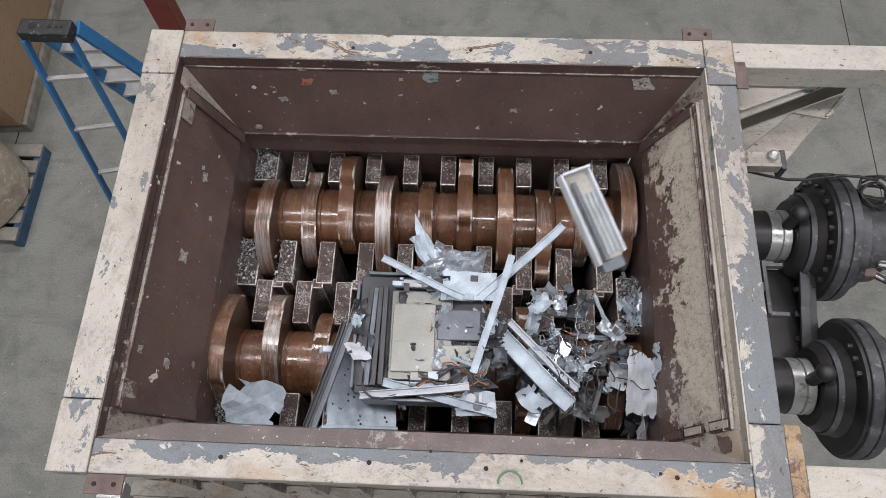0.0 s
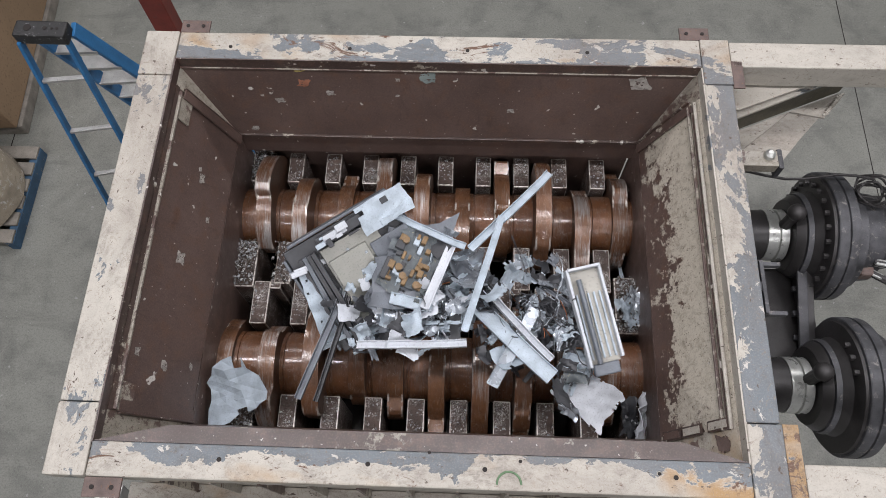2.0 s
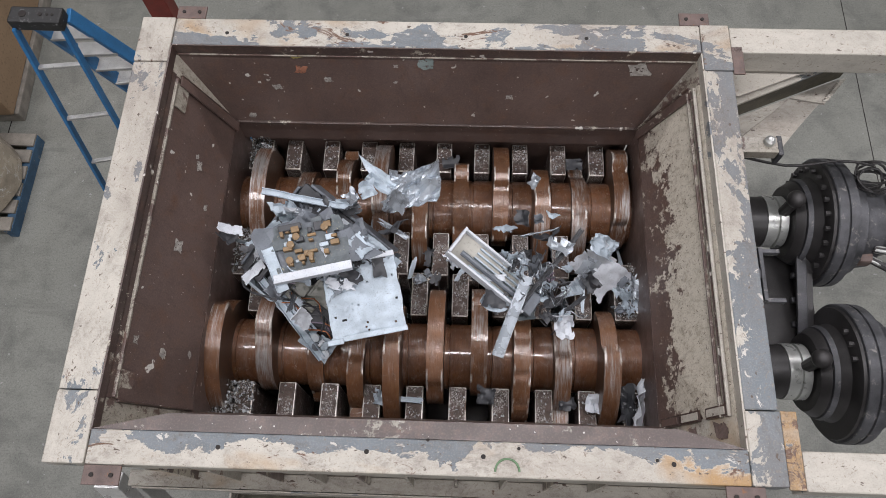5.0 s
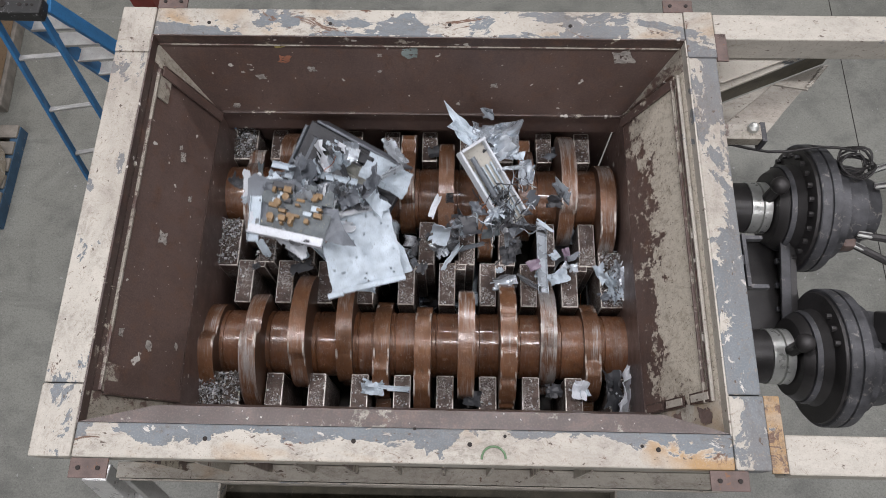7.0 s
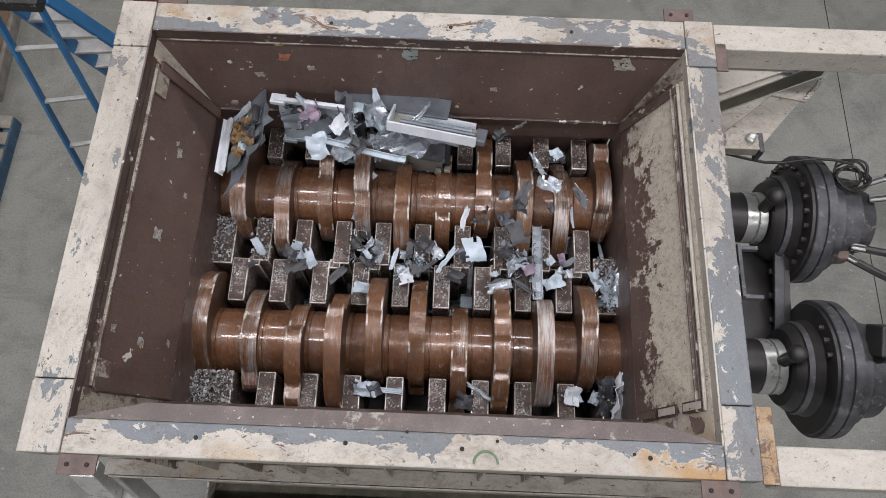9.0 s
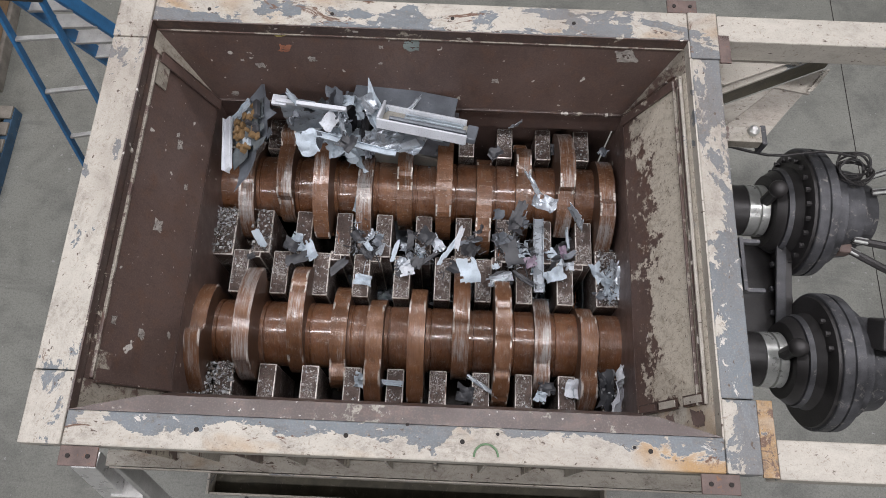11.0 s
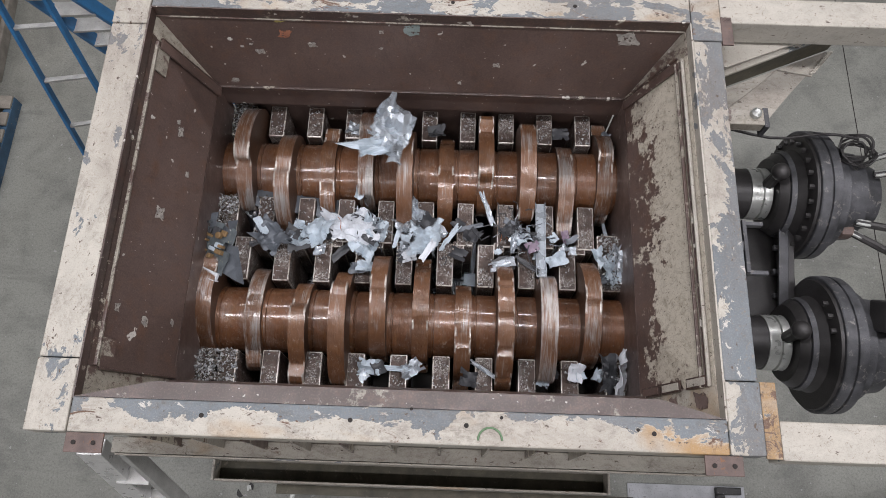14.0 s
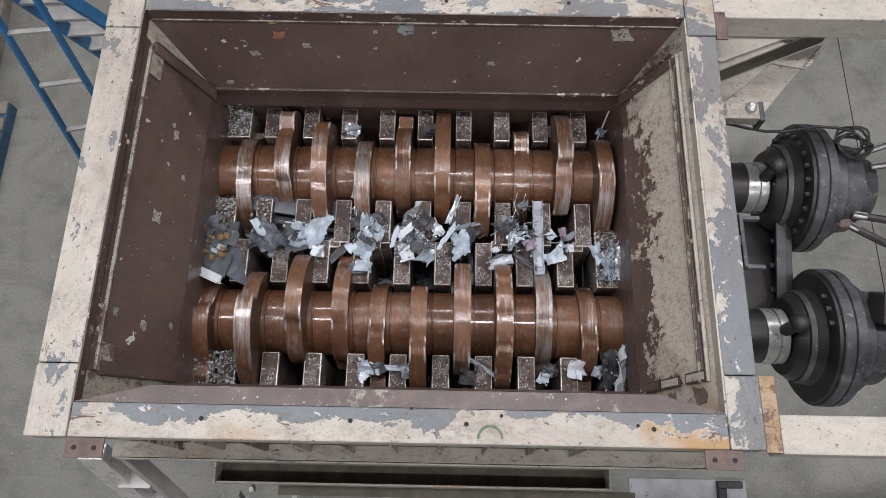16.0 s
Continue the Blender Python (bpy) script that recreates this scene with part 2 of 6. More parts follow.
def concrete(name):
    m, nt, b = nodes_of(name, 0.55)
    v = coords(nt)
    big, mid, fine = noise_of(nt, v, 0.55, 6, 0.6, 0.5), noise_of(nt, v, 3.0, 6, 0.65, 0.4), noise_of(nt, v, 60, 4, 0.6)
    col = mixc(nt, step(nt, big, 0.32, 0.68), (0.205, 0.21, 0.184), (0.28, 0.285, 0.255))
    col = mixc(nt, maths(nt, "MULTIPLY", step(nt, mid, 0.46, 0.70), 0.7), col, (0.125, 0.128, 0.118))
    scrape = noise_of(nt, coords(nt, (0.7, 6, 1)), 1.2, 5, 0.7, 1.2)
    col = mixc(nt, maths(nt, "MULTIPLY", step(nt, scrape, 0.57, 0.72), 0.35), col, (0.32, 0.32, 0.295))
    col = mixc(nt, maths(nt, "MULTIPLY", step(nt, noise_of(nt, v, 34, 2), 0.7, 0.74), 0.5), col, (0.08, 0.08, 0.075))
    col = mixc(nt, maths(nt, "MULTIPLY", step(nt, fine, 0.47, 0.68), 0.42), col, (0.10, 0.102, 0.094))
    col = mixc(nt, maths(nt, "MULTIPLY", step(nt, noise_of(nt, v, 22, 2), 0.70, 0.73), 0.7), col, (0.40, 0.40, 0.39))
    grit = noise_of(nt, v, 95, 2, 0.6)
    col = mixc(nt, maths(nt, "MULTIPLY", step(nt, grit, 0.50, 0.66), 0.16), col, (0.07, 0.07, 0.065))
    col = mixc(nt, maths(nt, "MULTIPLY", step(nt, grit, 0.48, 0.33), 0.15), col, (0.42, 0.42, 0.40))
    tyre = noise_of(nt, coords(nt, (0.5, 2.2, 1)), 0.9, 6, 0.7, 1.6)
    col = mixc(nt, maths(nt, "MULTIPLY", step(nt, tyre, 0.54, 0.70), 0.45), col, (0.10, 0.10, 0.095))
    nt.links.new(col, b.inputs["Base Color"])
    r = nt.nodes.new("ShaderNodeMapRange")
    nt.links.new(mid, r.inputs[0])
    r.inputs[3].default_value, r.inputs[4].default_value = 0.35, 0.65
    nt.links.new(r.outputs[0], b.inputs["Roughness"])
    bumped(nt, b, fine, 0.12, 0.001)
    return m


M_CREAM = peeling("cream_paint_flaking", 0.60, 0.66, 0.72, 3.1)
M_GRIMY = peeling("grimy_cream_paint", 0.62, 0.60, 0.62, 4.7, (0.5, 1, 1), None, 0.7)
M_GUSSET_CREAM = peeling("grimy_cream_gusset", 0.64, 0.58, 0.66, 7.9, (1, 1, 1), None, 0.8)
M_RAIL_BACK = peeling("cream_and_grey_rail", 0.515, 0.56, 0.60, 1.7, (0.6, 1.0, 1), (1, 1.86, -0.5), 0.6)
M_RAIL_FRONT = peeling("cream_rail_with_primer", 0.51, 0.47, 0.62, 8.2, (0.6, 1, 1), (1, 0.062, 2.0), 0.6)
M_RAIL_RIGHT = peeling("primer_grey_rail", 0.46, 0.70, 0.66, 5.3, (1.0, 0.6, 1), (0, 1.235, 1.2), 0.5)
M_RAIL_LEFT = peeling("pale_cream_rail", 0.575, 0.80, 0.64, 2.6, (1, 0.6, 1), None, 0.55)
M_BROWN = brown_plate("brown_hopper_paint", 0.66, 0.4)
M_BROWN_PALE = brown_plate("brown_paint_worn_pale", 0.53, 4.4)
M_BROWN_RIM = brown_plate("cream_wall_rubbed_brown", 0.52, 4.4, 0.73, 1.03)
M_GUSSET = brown_plate("scuffed_pale_gusset", 0.48, 9.1, 0.71, None, 0.62)
M_GUSSET_FAR = brown_plate("pale_scuffed_gusset", 0.40, 5.1, 0.71, None, 0.85)
M_BAND = brown_plate("rubbed_brown_band", 0.56, 2.3, 0.76, None, 0.5, 0.6)
# the low tone makes lips and seams darker than the plates
M_LIP = brown_plate("dark_brown_lip", 0.565, 7.7, 0.70, None, 0.8, 0.6)
M_CUTTER = cutter_steel("cutter_steel", 1.0, (0.110, 0.051, 0.025), 70)
M_HUB = cutter_steel("hub_steel", 0.05, (0.112, 0.047, 0.021), 26)


def edge_steel(name):
    """Edges rubbed bare, patchily."""
    m, nt, b = nodes_of(name, 0.36, 0.4)
    v = coords(nt)
    col = mixc(nt, step(nt, noise_of(nt, v, 9, 5, 0.7), 0.32, 0.50), (0.15, 0.09, 0.06), (0.66, 0.62, 0.57))
    nt.links.new(mixc(nt, step(nt, noise_of(nt, v, 60, 4, 0.7), 0.55, 0.65), col, (0.08, 0.06, 0.05)), b.inputs["Base Color"])
    return m


M_EDGE = edge_steel("worn_bright_edge")
M_SIDE = plain("oily_cutter_side", (0.082, 0.046, 0.030), 0.38, 0.1, 0.4, 14, 0.3, (0.17, 0.085, 0.045), 0.58)
M_BLOCK = littered("littered_block_top")
M_PIT = plain("oily_black_steel", (0.022, 0.017, 0.014), 0.45, 0.2)
M_CONCRETE = concrete("hall_floor_concrete")
M_MOTOR = plain("motor_dark_grey", (0.072, 0.073, 0.079), 0.5, 0.25, 0.45, 12, 0.4, (0.19, 0.18, 0.17), 0.58)
M_MOTOR_BLACK = plain("motor_black", (0.034, 0.032, 0.032), 0.42, 0.2, 0.3, 12, 0.3, (0.09, 0.08, 0.07), 0.64)
M_RING = plain("bright_ring_steel", (0.43, 0.44, 0.42), 0.3, 0.5, 0.2, 20, 0.1, (0.2, 0.18, 0.15), 0.64)
M_BRACKET = plain("rusty_brown_bracket", (0.118, 0.084, 0.074), 0.6, 0, 0.3, 20, 0.3, (0.2, 0.09, 0.04), 0.6)
# dirt in the trough; on the brace web this colour stands for shade
M_OLIVE = plain("olive_dirt_and_shade", (0.075, 0.068, 0.048), 0.6, 0, 0.4, 14, 0.4, (0.16, 0.14, 0.11), 0.6)
M_BLUE = plain("blue_fibreglass", (0.03, 0.16, 0.36), 0.4, 0, 0.2, 8, 0.1, (0.22, 0.25, 0.28), 0.7)
M_ALU = plain("dull_aluminium", (0.38, 0.38, 0.365), 0.42, 0.25, 0.2, 14, 0.15, (0.2, 0.2, 0.19), 0.62)
M_BLACK = plain("black_plastic", (0.02, 0.02, 0.02), 0.5, 0, 0.3, 20, 0.2, (0.25, 0.25, 0.25), 0.60)
M_CARD = plain("brown_cardboard", (0.30, 0.205, 0.125), 0.8, 0, 0.12, 3, 0.1)
M_RED = plain("dark_red_post_paint", (0.16, 0.03, 0.022), 0.55, 0, 0.3, 8, 0.2, (0.09, 0.05, 0.04), 0.6)
M_PALLET = plain("grey_weathered_wood", (0.24, 0.22, 0.19), 0.8, 0, 0.3, 10, 0.3)
M_PALLET_BLUE = plain("blue_pallet_paint", (0.045, 0.10, 0.17), 0.7, 0, 0.3, 8, 0.2, (0.2, 0.19, 0.17), 0.6)
M_WRAP = plain("stretch_wrap_over_cartons", (0.36, 0.31, 0.24), 0.25, 0, 0.3, 7, 0.8, (0.62, 0.60, 0.57), 0.58)
M_WALL = plain("hall_wall_paint", (0.55, 0.56, 0.55), 0.8)
M_DARKSEAM = plain("dark_seam", (0.02, 0.016, 0.014), 0.8)


# ---- building helpers ----
def part(name, bm, material, parent=None, label="", smooth=False, edge=None):
    me = bpy.data.meshes.new(name)
    bmesh.ops.recalc_face_normals(bm, faces=bm.faces)
    if edge:
        # bevel faces carry the worn edge
        for f in bm.faces:
            n = [abs(c) for c in f.normal]
            f.material_index = (1 if 0.08 < n[0] < 0.97 else 2 if n[0] >= 0.97 else 0) if edge == "round" else int(max(n) < 0.97)
    bm.to_mesh(me)
    bm.free()
    me.materials.append(material)
    if edge:
        me.materials.append(M_EDGE)
        me.materials.append(M_SIDE)
    if smooth:
        me.shade_smooth()
        me.set_sharp_from_angle(angle=radians(35))
    ob = new(name, me)
    if parent:
        ob.parent = parent
    if label:
        ob["label"] = label
    return ob


def thing(name, label, category, at=(0, 0, 0), group="", kind=""):
    ob = new(name)
    ob.empty_display_size = 0.1
    ob.location = at
    return tagged(ob, label, category, group, kind)


def box(bm, x0, x1, y0, y1, z0, z1, bevel=0.0, m=None):
    r = bmesh.ops.create_cube(bm, size=1)
    mat = Matrix.Translation(((x0 + x1) / 2, (y0 + y1) / 2, (z0 + z1) / 2)) @ Matrix.Diagonal((x1 - x0, y1 - y0, z1 - z0, 1))
    bmesh.ops.transform(bm, matrix=(m @ mat) if m else mat, verts=r["verts"])
    if bevel:
        edges = list({e for v in r["verts"] for e in v.link_edges})
        bmesh.ops.bevel(bm, geom=edges, offset=bevel, segments=2, affect="EDGES", profile=0.5)
    return bm


def cube(x0, x1, y0, y1, z0, z1, bevel=0.0, m=None):
    return box(bmesh.new(), x0, x1, y0, y1, z0, z1, bevel, m)


def lathe(profile, segs=48):
    """A turned body round the x axis: profile rows are (x, radius)."""
    bm = bmesh.new()
    rings = []
    for x, r in profile:
        rings.append([bm.verts.new((x, r * math.cos(2 * math.pi * k / segs), r * math.sin(2 * math.pi * k / segs))) for k in range(segs)])
    for a, b in zip(rings, rings[1:]):
        for k in range(segs):
            bm.faces.new((a[k], a[(k + 1) % segs], b[(k + 1) % segs], b[k]))
    bm.faces.new(rings[0])
    bm.faces.new(rings[-1][::-1])
    return bm


def prism(poly, x0, x1, bevel=0.0):
    """A plate whose outline poly lies in (y, z), from x0 to x1."""
    bm = bmesh.new()
    a, b = ([bm.verts.new((x, y, z)) for y, z in poly] for x in (x0, x1))
    bm.faces.new(a)
    bm.faces.new(b[::-1])
    rim = []
    for k in range(len(poly)):
        f = bm.faces.new((a[k], b[k], b[(k + 1) % len(poly)], a[(k + 1) % len(poly)]))
        rim += [e for e in f.edges if len(set(v.co.x for v in e.verts)) == 1]
    if bevel:
        bmesh.ops.bevel(bm, geom=list(set(rim)), offset=bevel, segments=2, affect="EDGES", profile=0.5)
    return bm


def slab(corners, thick):
    """A flat plate through the corners, thickened away from its front."""
    bm = bmesh.new()
    vs = [bm.verts.new(c) for c in corners]
    n = (Vector(corners[1]) - Vector(corners[0])).cross(Vector(corners[2]) - Vector(corners[0])).normalized()
    ws = [bm.verts.new(Vector(c) - n * thick) for c in corners]
    bm.faces.new(vs)
    bm.faces.new(ws[::-1])
    for k in range(len(vs)):
        bm.faces.new((vs[k], ws[k], ws[(k + 1) % len(vs)], vs[(k + 1) % len(vs)]))
    return bm


def bar(a, b, w, h, bevel=0.0, up=(0, 0, 1)):
    """A straight bar of section w by h from a to b."""
    a, b = Vector(a), Vector(b)
    d = (b - a).normalized()
    s = d.cross(Vector(up)).normalized()
    u = s.cross(d)
    m = Matrix((s, d, u)).transposed().to_4x4()
    m.translation = (a + b) / 2
    return cube(-w / 2, w / 2, -(b - a).length / 2, (b - a).length / 2, -h / 2, h / 2, bevel, m)


def tube(points, r, segs=8):
    """A bent round tube along the points."""
    bm = bmesh.new()
    pts = [Vector(p) for p in points]
    rings = []
    for k, p in enumerate(pts):
        d = (pts[min(k + 1, len(pts) - 1)] - pts[max(k - 1, 0)]).normalized()
        s = d.cross(Vector((0.31, 0.17, 0.93))).normalized()
        u = s.cross(d)
        rings.append([bm.verts.new(p + r * (s * math.cos(2 * math.pi * j / segs) + u * math.sin(2 * math.pi * j / segs))) for j in range(segs)])
    for a, b in zip(rings, rings[1:]):
        for j in range(segs):
            bm.faces.new((a[j], a[(j + 1) % segs], b[(j + 1) % segs], b[j]))
    bm.faces.new(rings[0])
    bm.faces.new(rings[-1][::-1])
    return bm


def merge(*bms):
    out = bmesh.new()
    for b in bms:
        me = bpy.data.meshes.new("tmp")
        b.to_mesh(me)
        b.free()
        out.from_mesh(me)
        bpy.data.meshes.remove(me)
    return out


def sheet_mesh(seed, w, h, rough=0.2, curl=0.2, nx=7, ny=6, thick=0.002, torn=0.25, holes=0):
    """A torn, crumpled piece of sheet with a real thickness."""
    rnd = random.Random(seed)
    off = Vector((rnd.uniform(-50, 50), rnd.uniform(-50, 50), rnd.uniform(-50, 50)))
    bm = bmesh.new()
    size, shear = min(w, h), rnd.uniform(-0.5, 0.5) if torn > 0.2 else 0.0
    grid = []
    for j in range(ny + 1):
        row = []
        for i in range(nx + 1):
            u, v = i / nx - 0.5, j / ny - 0.5
            edge = 1 + torn * (noise.noise(Vector((u * 2.2, v * 2.2, 0)) + off) + 0.35 * noise.noise(Vector((u * 9, v * 9, 3)) + off)) * 2 * max(abs(u), abs(v)) * 1.6
            x, y = (u + shear * v) * w * edge, (v - 0.5 * shear * u) * h * edge
            z = rough * size * noise.noise(Vector((x, y, 0)) * (2.2 / size) + off) + rough * 0.5 * size * noise.noise(Vector((x, y, 0.5)) * (6 / size) + off)
            z += curl * size * (u * u * 4 - 0.3) * 0.5
            row.append(bm.verts.new((x, y, z)))
        grid.append(row)
    faces = []
    gone = {(rnd.randrange(1, nx - 1), rnd.randrange(1, ny - 1)) for _ in range(holes)}
    for j in range(ny):
        for i in range(nx):
            if torn > 0.05 and (i in (0, nx - 1) or j in (0, ny - 1)) and rnd.random() < 0.10:
                continue
            if (i, j) in gone:
                continue
            faces.append(bm.faces.new((grid[j][i], grid[j][i + 1], grid[j + 1][i + 1], grid[j + 1][i])))
    bmesh.ops.delete(bm, geom=[v for v in bm.verts if not v.link_faces], context="VERTS")
    bmesh.ops.solidify(bm, geom=faces, thickness=thick)
    return bm


# ---- the hall ----
H = 3.0
tagged(part("floor", cube(-16, 16, -12, 18, -0.3, 0), M_CONCRETE), "scuffed grey concrete warehouse floor with stains", "floor", kind="structure")
for nm, b in (("wall_north", (-16.3, 16.3, 18, 18.3)), ("wall_south", (-16.3, 16.3, -12.3, -12)), ("wall_west", (-16.3, -16, -12, 18)), ("wall_east", (16, 16.3, -12, 18))):
    tagged(part(nm, cube(*b, 0, 9), M_WALL), "plain painted warehouse wall", "wall", kind="structure")
tagged(part("ceiling", cube(-16.3, 16.3, -12.3, 18.3, 9, 9.2), M_WALL), "plain pale warehouse roof deck", "ceiling", kind="structure")
for jx, jy, lx, ly in ((3.66, 3.0, 0.006, 30), (-3.95, 3.0, 0.008, 30), (0, 4.95, 32, 0.008)):
    tagged(part("floor_joint", cube(jx - lx / 2, jx + lx / 2, jy - ly / 2, jy + ly / 2, 0.0, 0.003), M_DARKSEAM), "dark sawn joint in the concrete floor", "floor joint", kind="structure")

# ---- the hopper of the shredder ----
hopper = thing("shredder_hopper", "open steel shredder hopper with flaking cream and grey paint", "hopper", (0, 0, H))


def hpart(name, bm, material, label="", parent=None):
    bmesh.ops.translate(bm, vec=(0, 0, -H), verts=bm.verts)
    return part(name, bm, material, parent or hopper, label)


XL, XR, YF, YB = -1.15, 1.17, 0.184, 1.795
RT = 0.10
rail_back = hpart("rail", cube(-1.148, 1.178, YB, 1.937, H - RT, H, 0.006), M_RAIL_BACK, "back rail of flaked grey and cream paint")
rail_front = hpart("rail", cube(-1.148, 1.178, 0.0, 0.122, H - RT, H, 0.006), M_RAIL_FRONT, "front rail of cream paint with grey patches and rust")
hpart("rail_band", slab([(-1.147, 0.1225, H - 0.001), (1.177, 0.1225, H - 0.001), (0.95, YF, H - 0.001), (-0.88, YF, H - 0.001)], 0.03), M_BAND, "rubbed brown inner band of the front rail")
rail_left = hpart("rail", cube(-1.30, XL - 0.002, 0.262, 1.70, H - RT, H, 0.005), M_RAIL_LEFT, "pale cream painted side rail")
hpart("rail_end", cube(-1.302, XL - 0.002, 0.0, 0.258, H - RT, H + 0.002, 0.005), M_RAIL_LEFT, "cream rail end with scraped grey patches")
hpart("rail_end", cube(-1.302, XL - 0.002, 1.704, 1.94, H - RT, H + 0.002, 0.005), M_RAIL_LEFT, "cream rail end with scraped grey patches")
rail_right = hpart("rail", cube(XR + 0.010, 1.30, 0.262, 1.70, H - RT, H, 0.005), M_RAIL_RIGHT, "grey primer side rail with cream flakes")
hpart("rail_end", cube(XR + 0.010, 1.305, 0.0, 0.258, H - RT, H + 0.002, 0.005), M_RAIL_RIGHT, "grey rail end with rusty edge")
hpart("rail_end", cube(XR + 0.010, 1.305, 1.704, 1.94, H - RT, H + 0.002, 0.005), M_RAIL_BACK, "rust-spotted grey rail end")


def holed(parent, x, y, r=0.0085):
    bm = lathe([(-0.004, r), (0.0, r)], 14)
    bmesh.ops.transform(bm, matrix=Matrix.Translation((x, y, 0.002)) @ Matrix.Rotation(radians(-90), 4, "Y"), verts=bm.verts)
    part("bolt_hole", bm, M_DARKSEAM, parent)


for x in (-0.908, -0.371, 0.154, 0.682):
    holed(rail_back, x, 1.858)
for x, y in ((-0.681, 0.071), (-0.154, 0.073), (0.256, 0.069), (0.916, 0.064), (0.38, 0.10), (0.86, 0.075), (0.06, 0.12)):
    holed(rail_front, x, y, 0.0085 if x not in (0.38, 0.86, 0.06) else 0.006)
# inner lip under the rails
LZ = 2.94
hpart("lip", cube(XL - 0.004, XR + 0.014, YB - 0.004, YB + 0.006, LZ, H - 0.003), M_LIP, "dark brown inner lip")
hpart("lip", cube(-0.88, 0.95, YF - 0.006, YF + 0.006, 2.86, H - 0.033), M_LIP, "dark brown inner lip")
hpart("lip", cube(XL - 0.006, XL + 0.004, 0.116, YB, LZ, H - 0.003), M_LIP, "dark brown inner lip")
hpart("lip", cube(XR + 0.004, XR + 0.014, 0.116, YB, LZ, H - 0.003), M_CREAM, "cream-edged inner lip of the worn side")
hpart("worn_edge", bar((XL, YB - 0.006, LZ - 0.004), (XR, YB - 0.006, LZ - 0.004), 0.006, 0.006, 0.001), M_GUSSET, "pale worn edge under the lip")
# sloping plates down to the chamber
NL, NR = 0.245, 0.25
CZ, CXL, CXR, CYF, CYB = 2.5, -0.987, 1.008, 0.27, 1.714
hpart("wall_plate", slab([(XL, YB, LZ), (CXL, CYB, CZ), (CXR, CYB, CZ), (XR, YB, LZ)], 0.012), M_BROWN, "brown sloping back plate with pale chips")
hpart("wall_plate", slab([(0.95, YF, LZ), (CXR, CYF, CZ), (CXL, CYF, CZ), (-0.88, YF, LZ)], 0.012), M_BROWN, "brown sloping front plate")
hpart("wall_plate", slab([(XL, NL, LZ), (CXL, CYF + 0.01, CZ), (CXL, CYB - 0.02, CZ), (XL, 1.69, LZ)], 0.012), M_BROWN, "brown sloping side plate")
hpart("wall_plate", slab([(XR, 1.67, LZ), (CXR, CYB - 0.02, CZ), (CXR, CYF + 0.01, CZ), (XR, NR, LZ)], 0.012), M_BROWN_RIM, "side plate with cream paint scraped to brown")
for name, c, mt in (
    ("corner_gusset", [(XL, 1.69, LZ), (CXL, CYB - 0.02, CZ), (CXL, CYB, CZ), (XL, YB, LZ)], M_GUSSET_FAR),
    ("corner_gusset", [(XL, 0.115, LZ), (CXL, CYF, CZ), (CXL, CYF + 0.01, CZ), (XL, NL, LZ)], M_GUSSET),
    ("corner_gusset", [(XR, YB, LZ), (CXR, CYB, CZ), (CXR, CYB - 0.02, CZ), (XR, 1.67, LZ)], M_GUSSET),
    ("corner_gusset", [(XR, NR, LZ), (CXR, CYF + 0.01, CZ), (CXR, CYF, CZ), (XR, 0.115, LZ)], M_GUSSET_CREAM),
):
    cc = [Vector(v) + Vector((0, 0.001 if v[1] < 1 else -0.001, 0)) for v in c]
    hpart(name, slab(cc, 0.01), mt, "scuffed pale corner gusset")
for c in ([(XL, 0.115, LZ), (-0.88, YF, LZ), (CXL, CYF, CZ)], [(0.95, YF, LZ), (XR, 0.115, LZ), (CXR, CYF, CZ)]):
    hpart("corner_facet", slab(c, 0.008), M_GUSSET if c[0][0] < 0 else M_GUSSET_CREAM, "scuffed corner facet of the front plate")
hpart("seam_bar", bar((CXL, CYB - 0.006, CZ), (CXR, CYB - 0.006, CZ), 0.014, 0.02, 0.003), M_LIP, "rusty seam bar at the foot of the back plate")
# flat edge strips and welded corner patches of the side plates
def plate_at(side, y, z, proud):
    """A point on a side plate, lifted off it."""
    f = (LZ - z) / (LZ - CZ)
    x = XL + (CXL - XL) * f if side < 0 else XR + (CXR - XR) * f
    return Vector((x - side * 0.9377 * proud, y, z + 0.3474 * proud))


for side, ya, mts in ((-1, 1.69, (M_BROWN, M_BROWN)), (1, 1.67, (M_BROWN_PALE, M_CREAM))):
    for y0, y1, w, mt in ((ya, CYB - 0.02, -0.045, mts[0]), (NL if side < 0 else NR, CYF + 0.01, 0.045 if side < 0 else 0.004, mts[1])):
        c = [plate_at(side, y0, LZ - 0.045, 0.014), plate_at(side, y1, CZ, 0.014), plate_at(side, y1 + w, CZ, 0.014), plate_at(side, y0 + w, LZ - 0.045, 0.014)]
        if side > 0 and w > 0:
            continue
        hpart("edge_strip", slab(c, 0.009), mt, "flat strip welded along the plate's edge")
        # dark bar added as the shadow line in the gap beside the strip
        hpart("gap_shade", bar(c[0] + Vector((0, 0.006 if w < 0 else -0.006, 0)), c[1] + Vector((0, 0.006 if w < 0 else -0.006, 0)), 0.008, 0.016, 0.002), M_LIP, "dark bar standing for the shadow of the gap")
for y0, y1 in ((0.25, 0.36), (1.54, 1.66)):
    hpart("corner_patch", slab([plate_at(-1, y, z, 0.012) for y, z in ((y0, 2.90), (y0, 2.835), (y1, 2.835), (y1, 2.90))], 0.007), M_GUSSET, "scuffed pale corner patch")
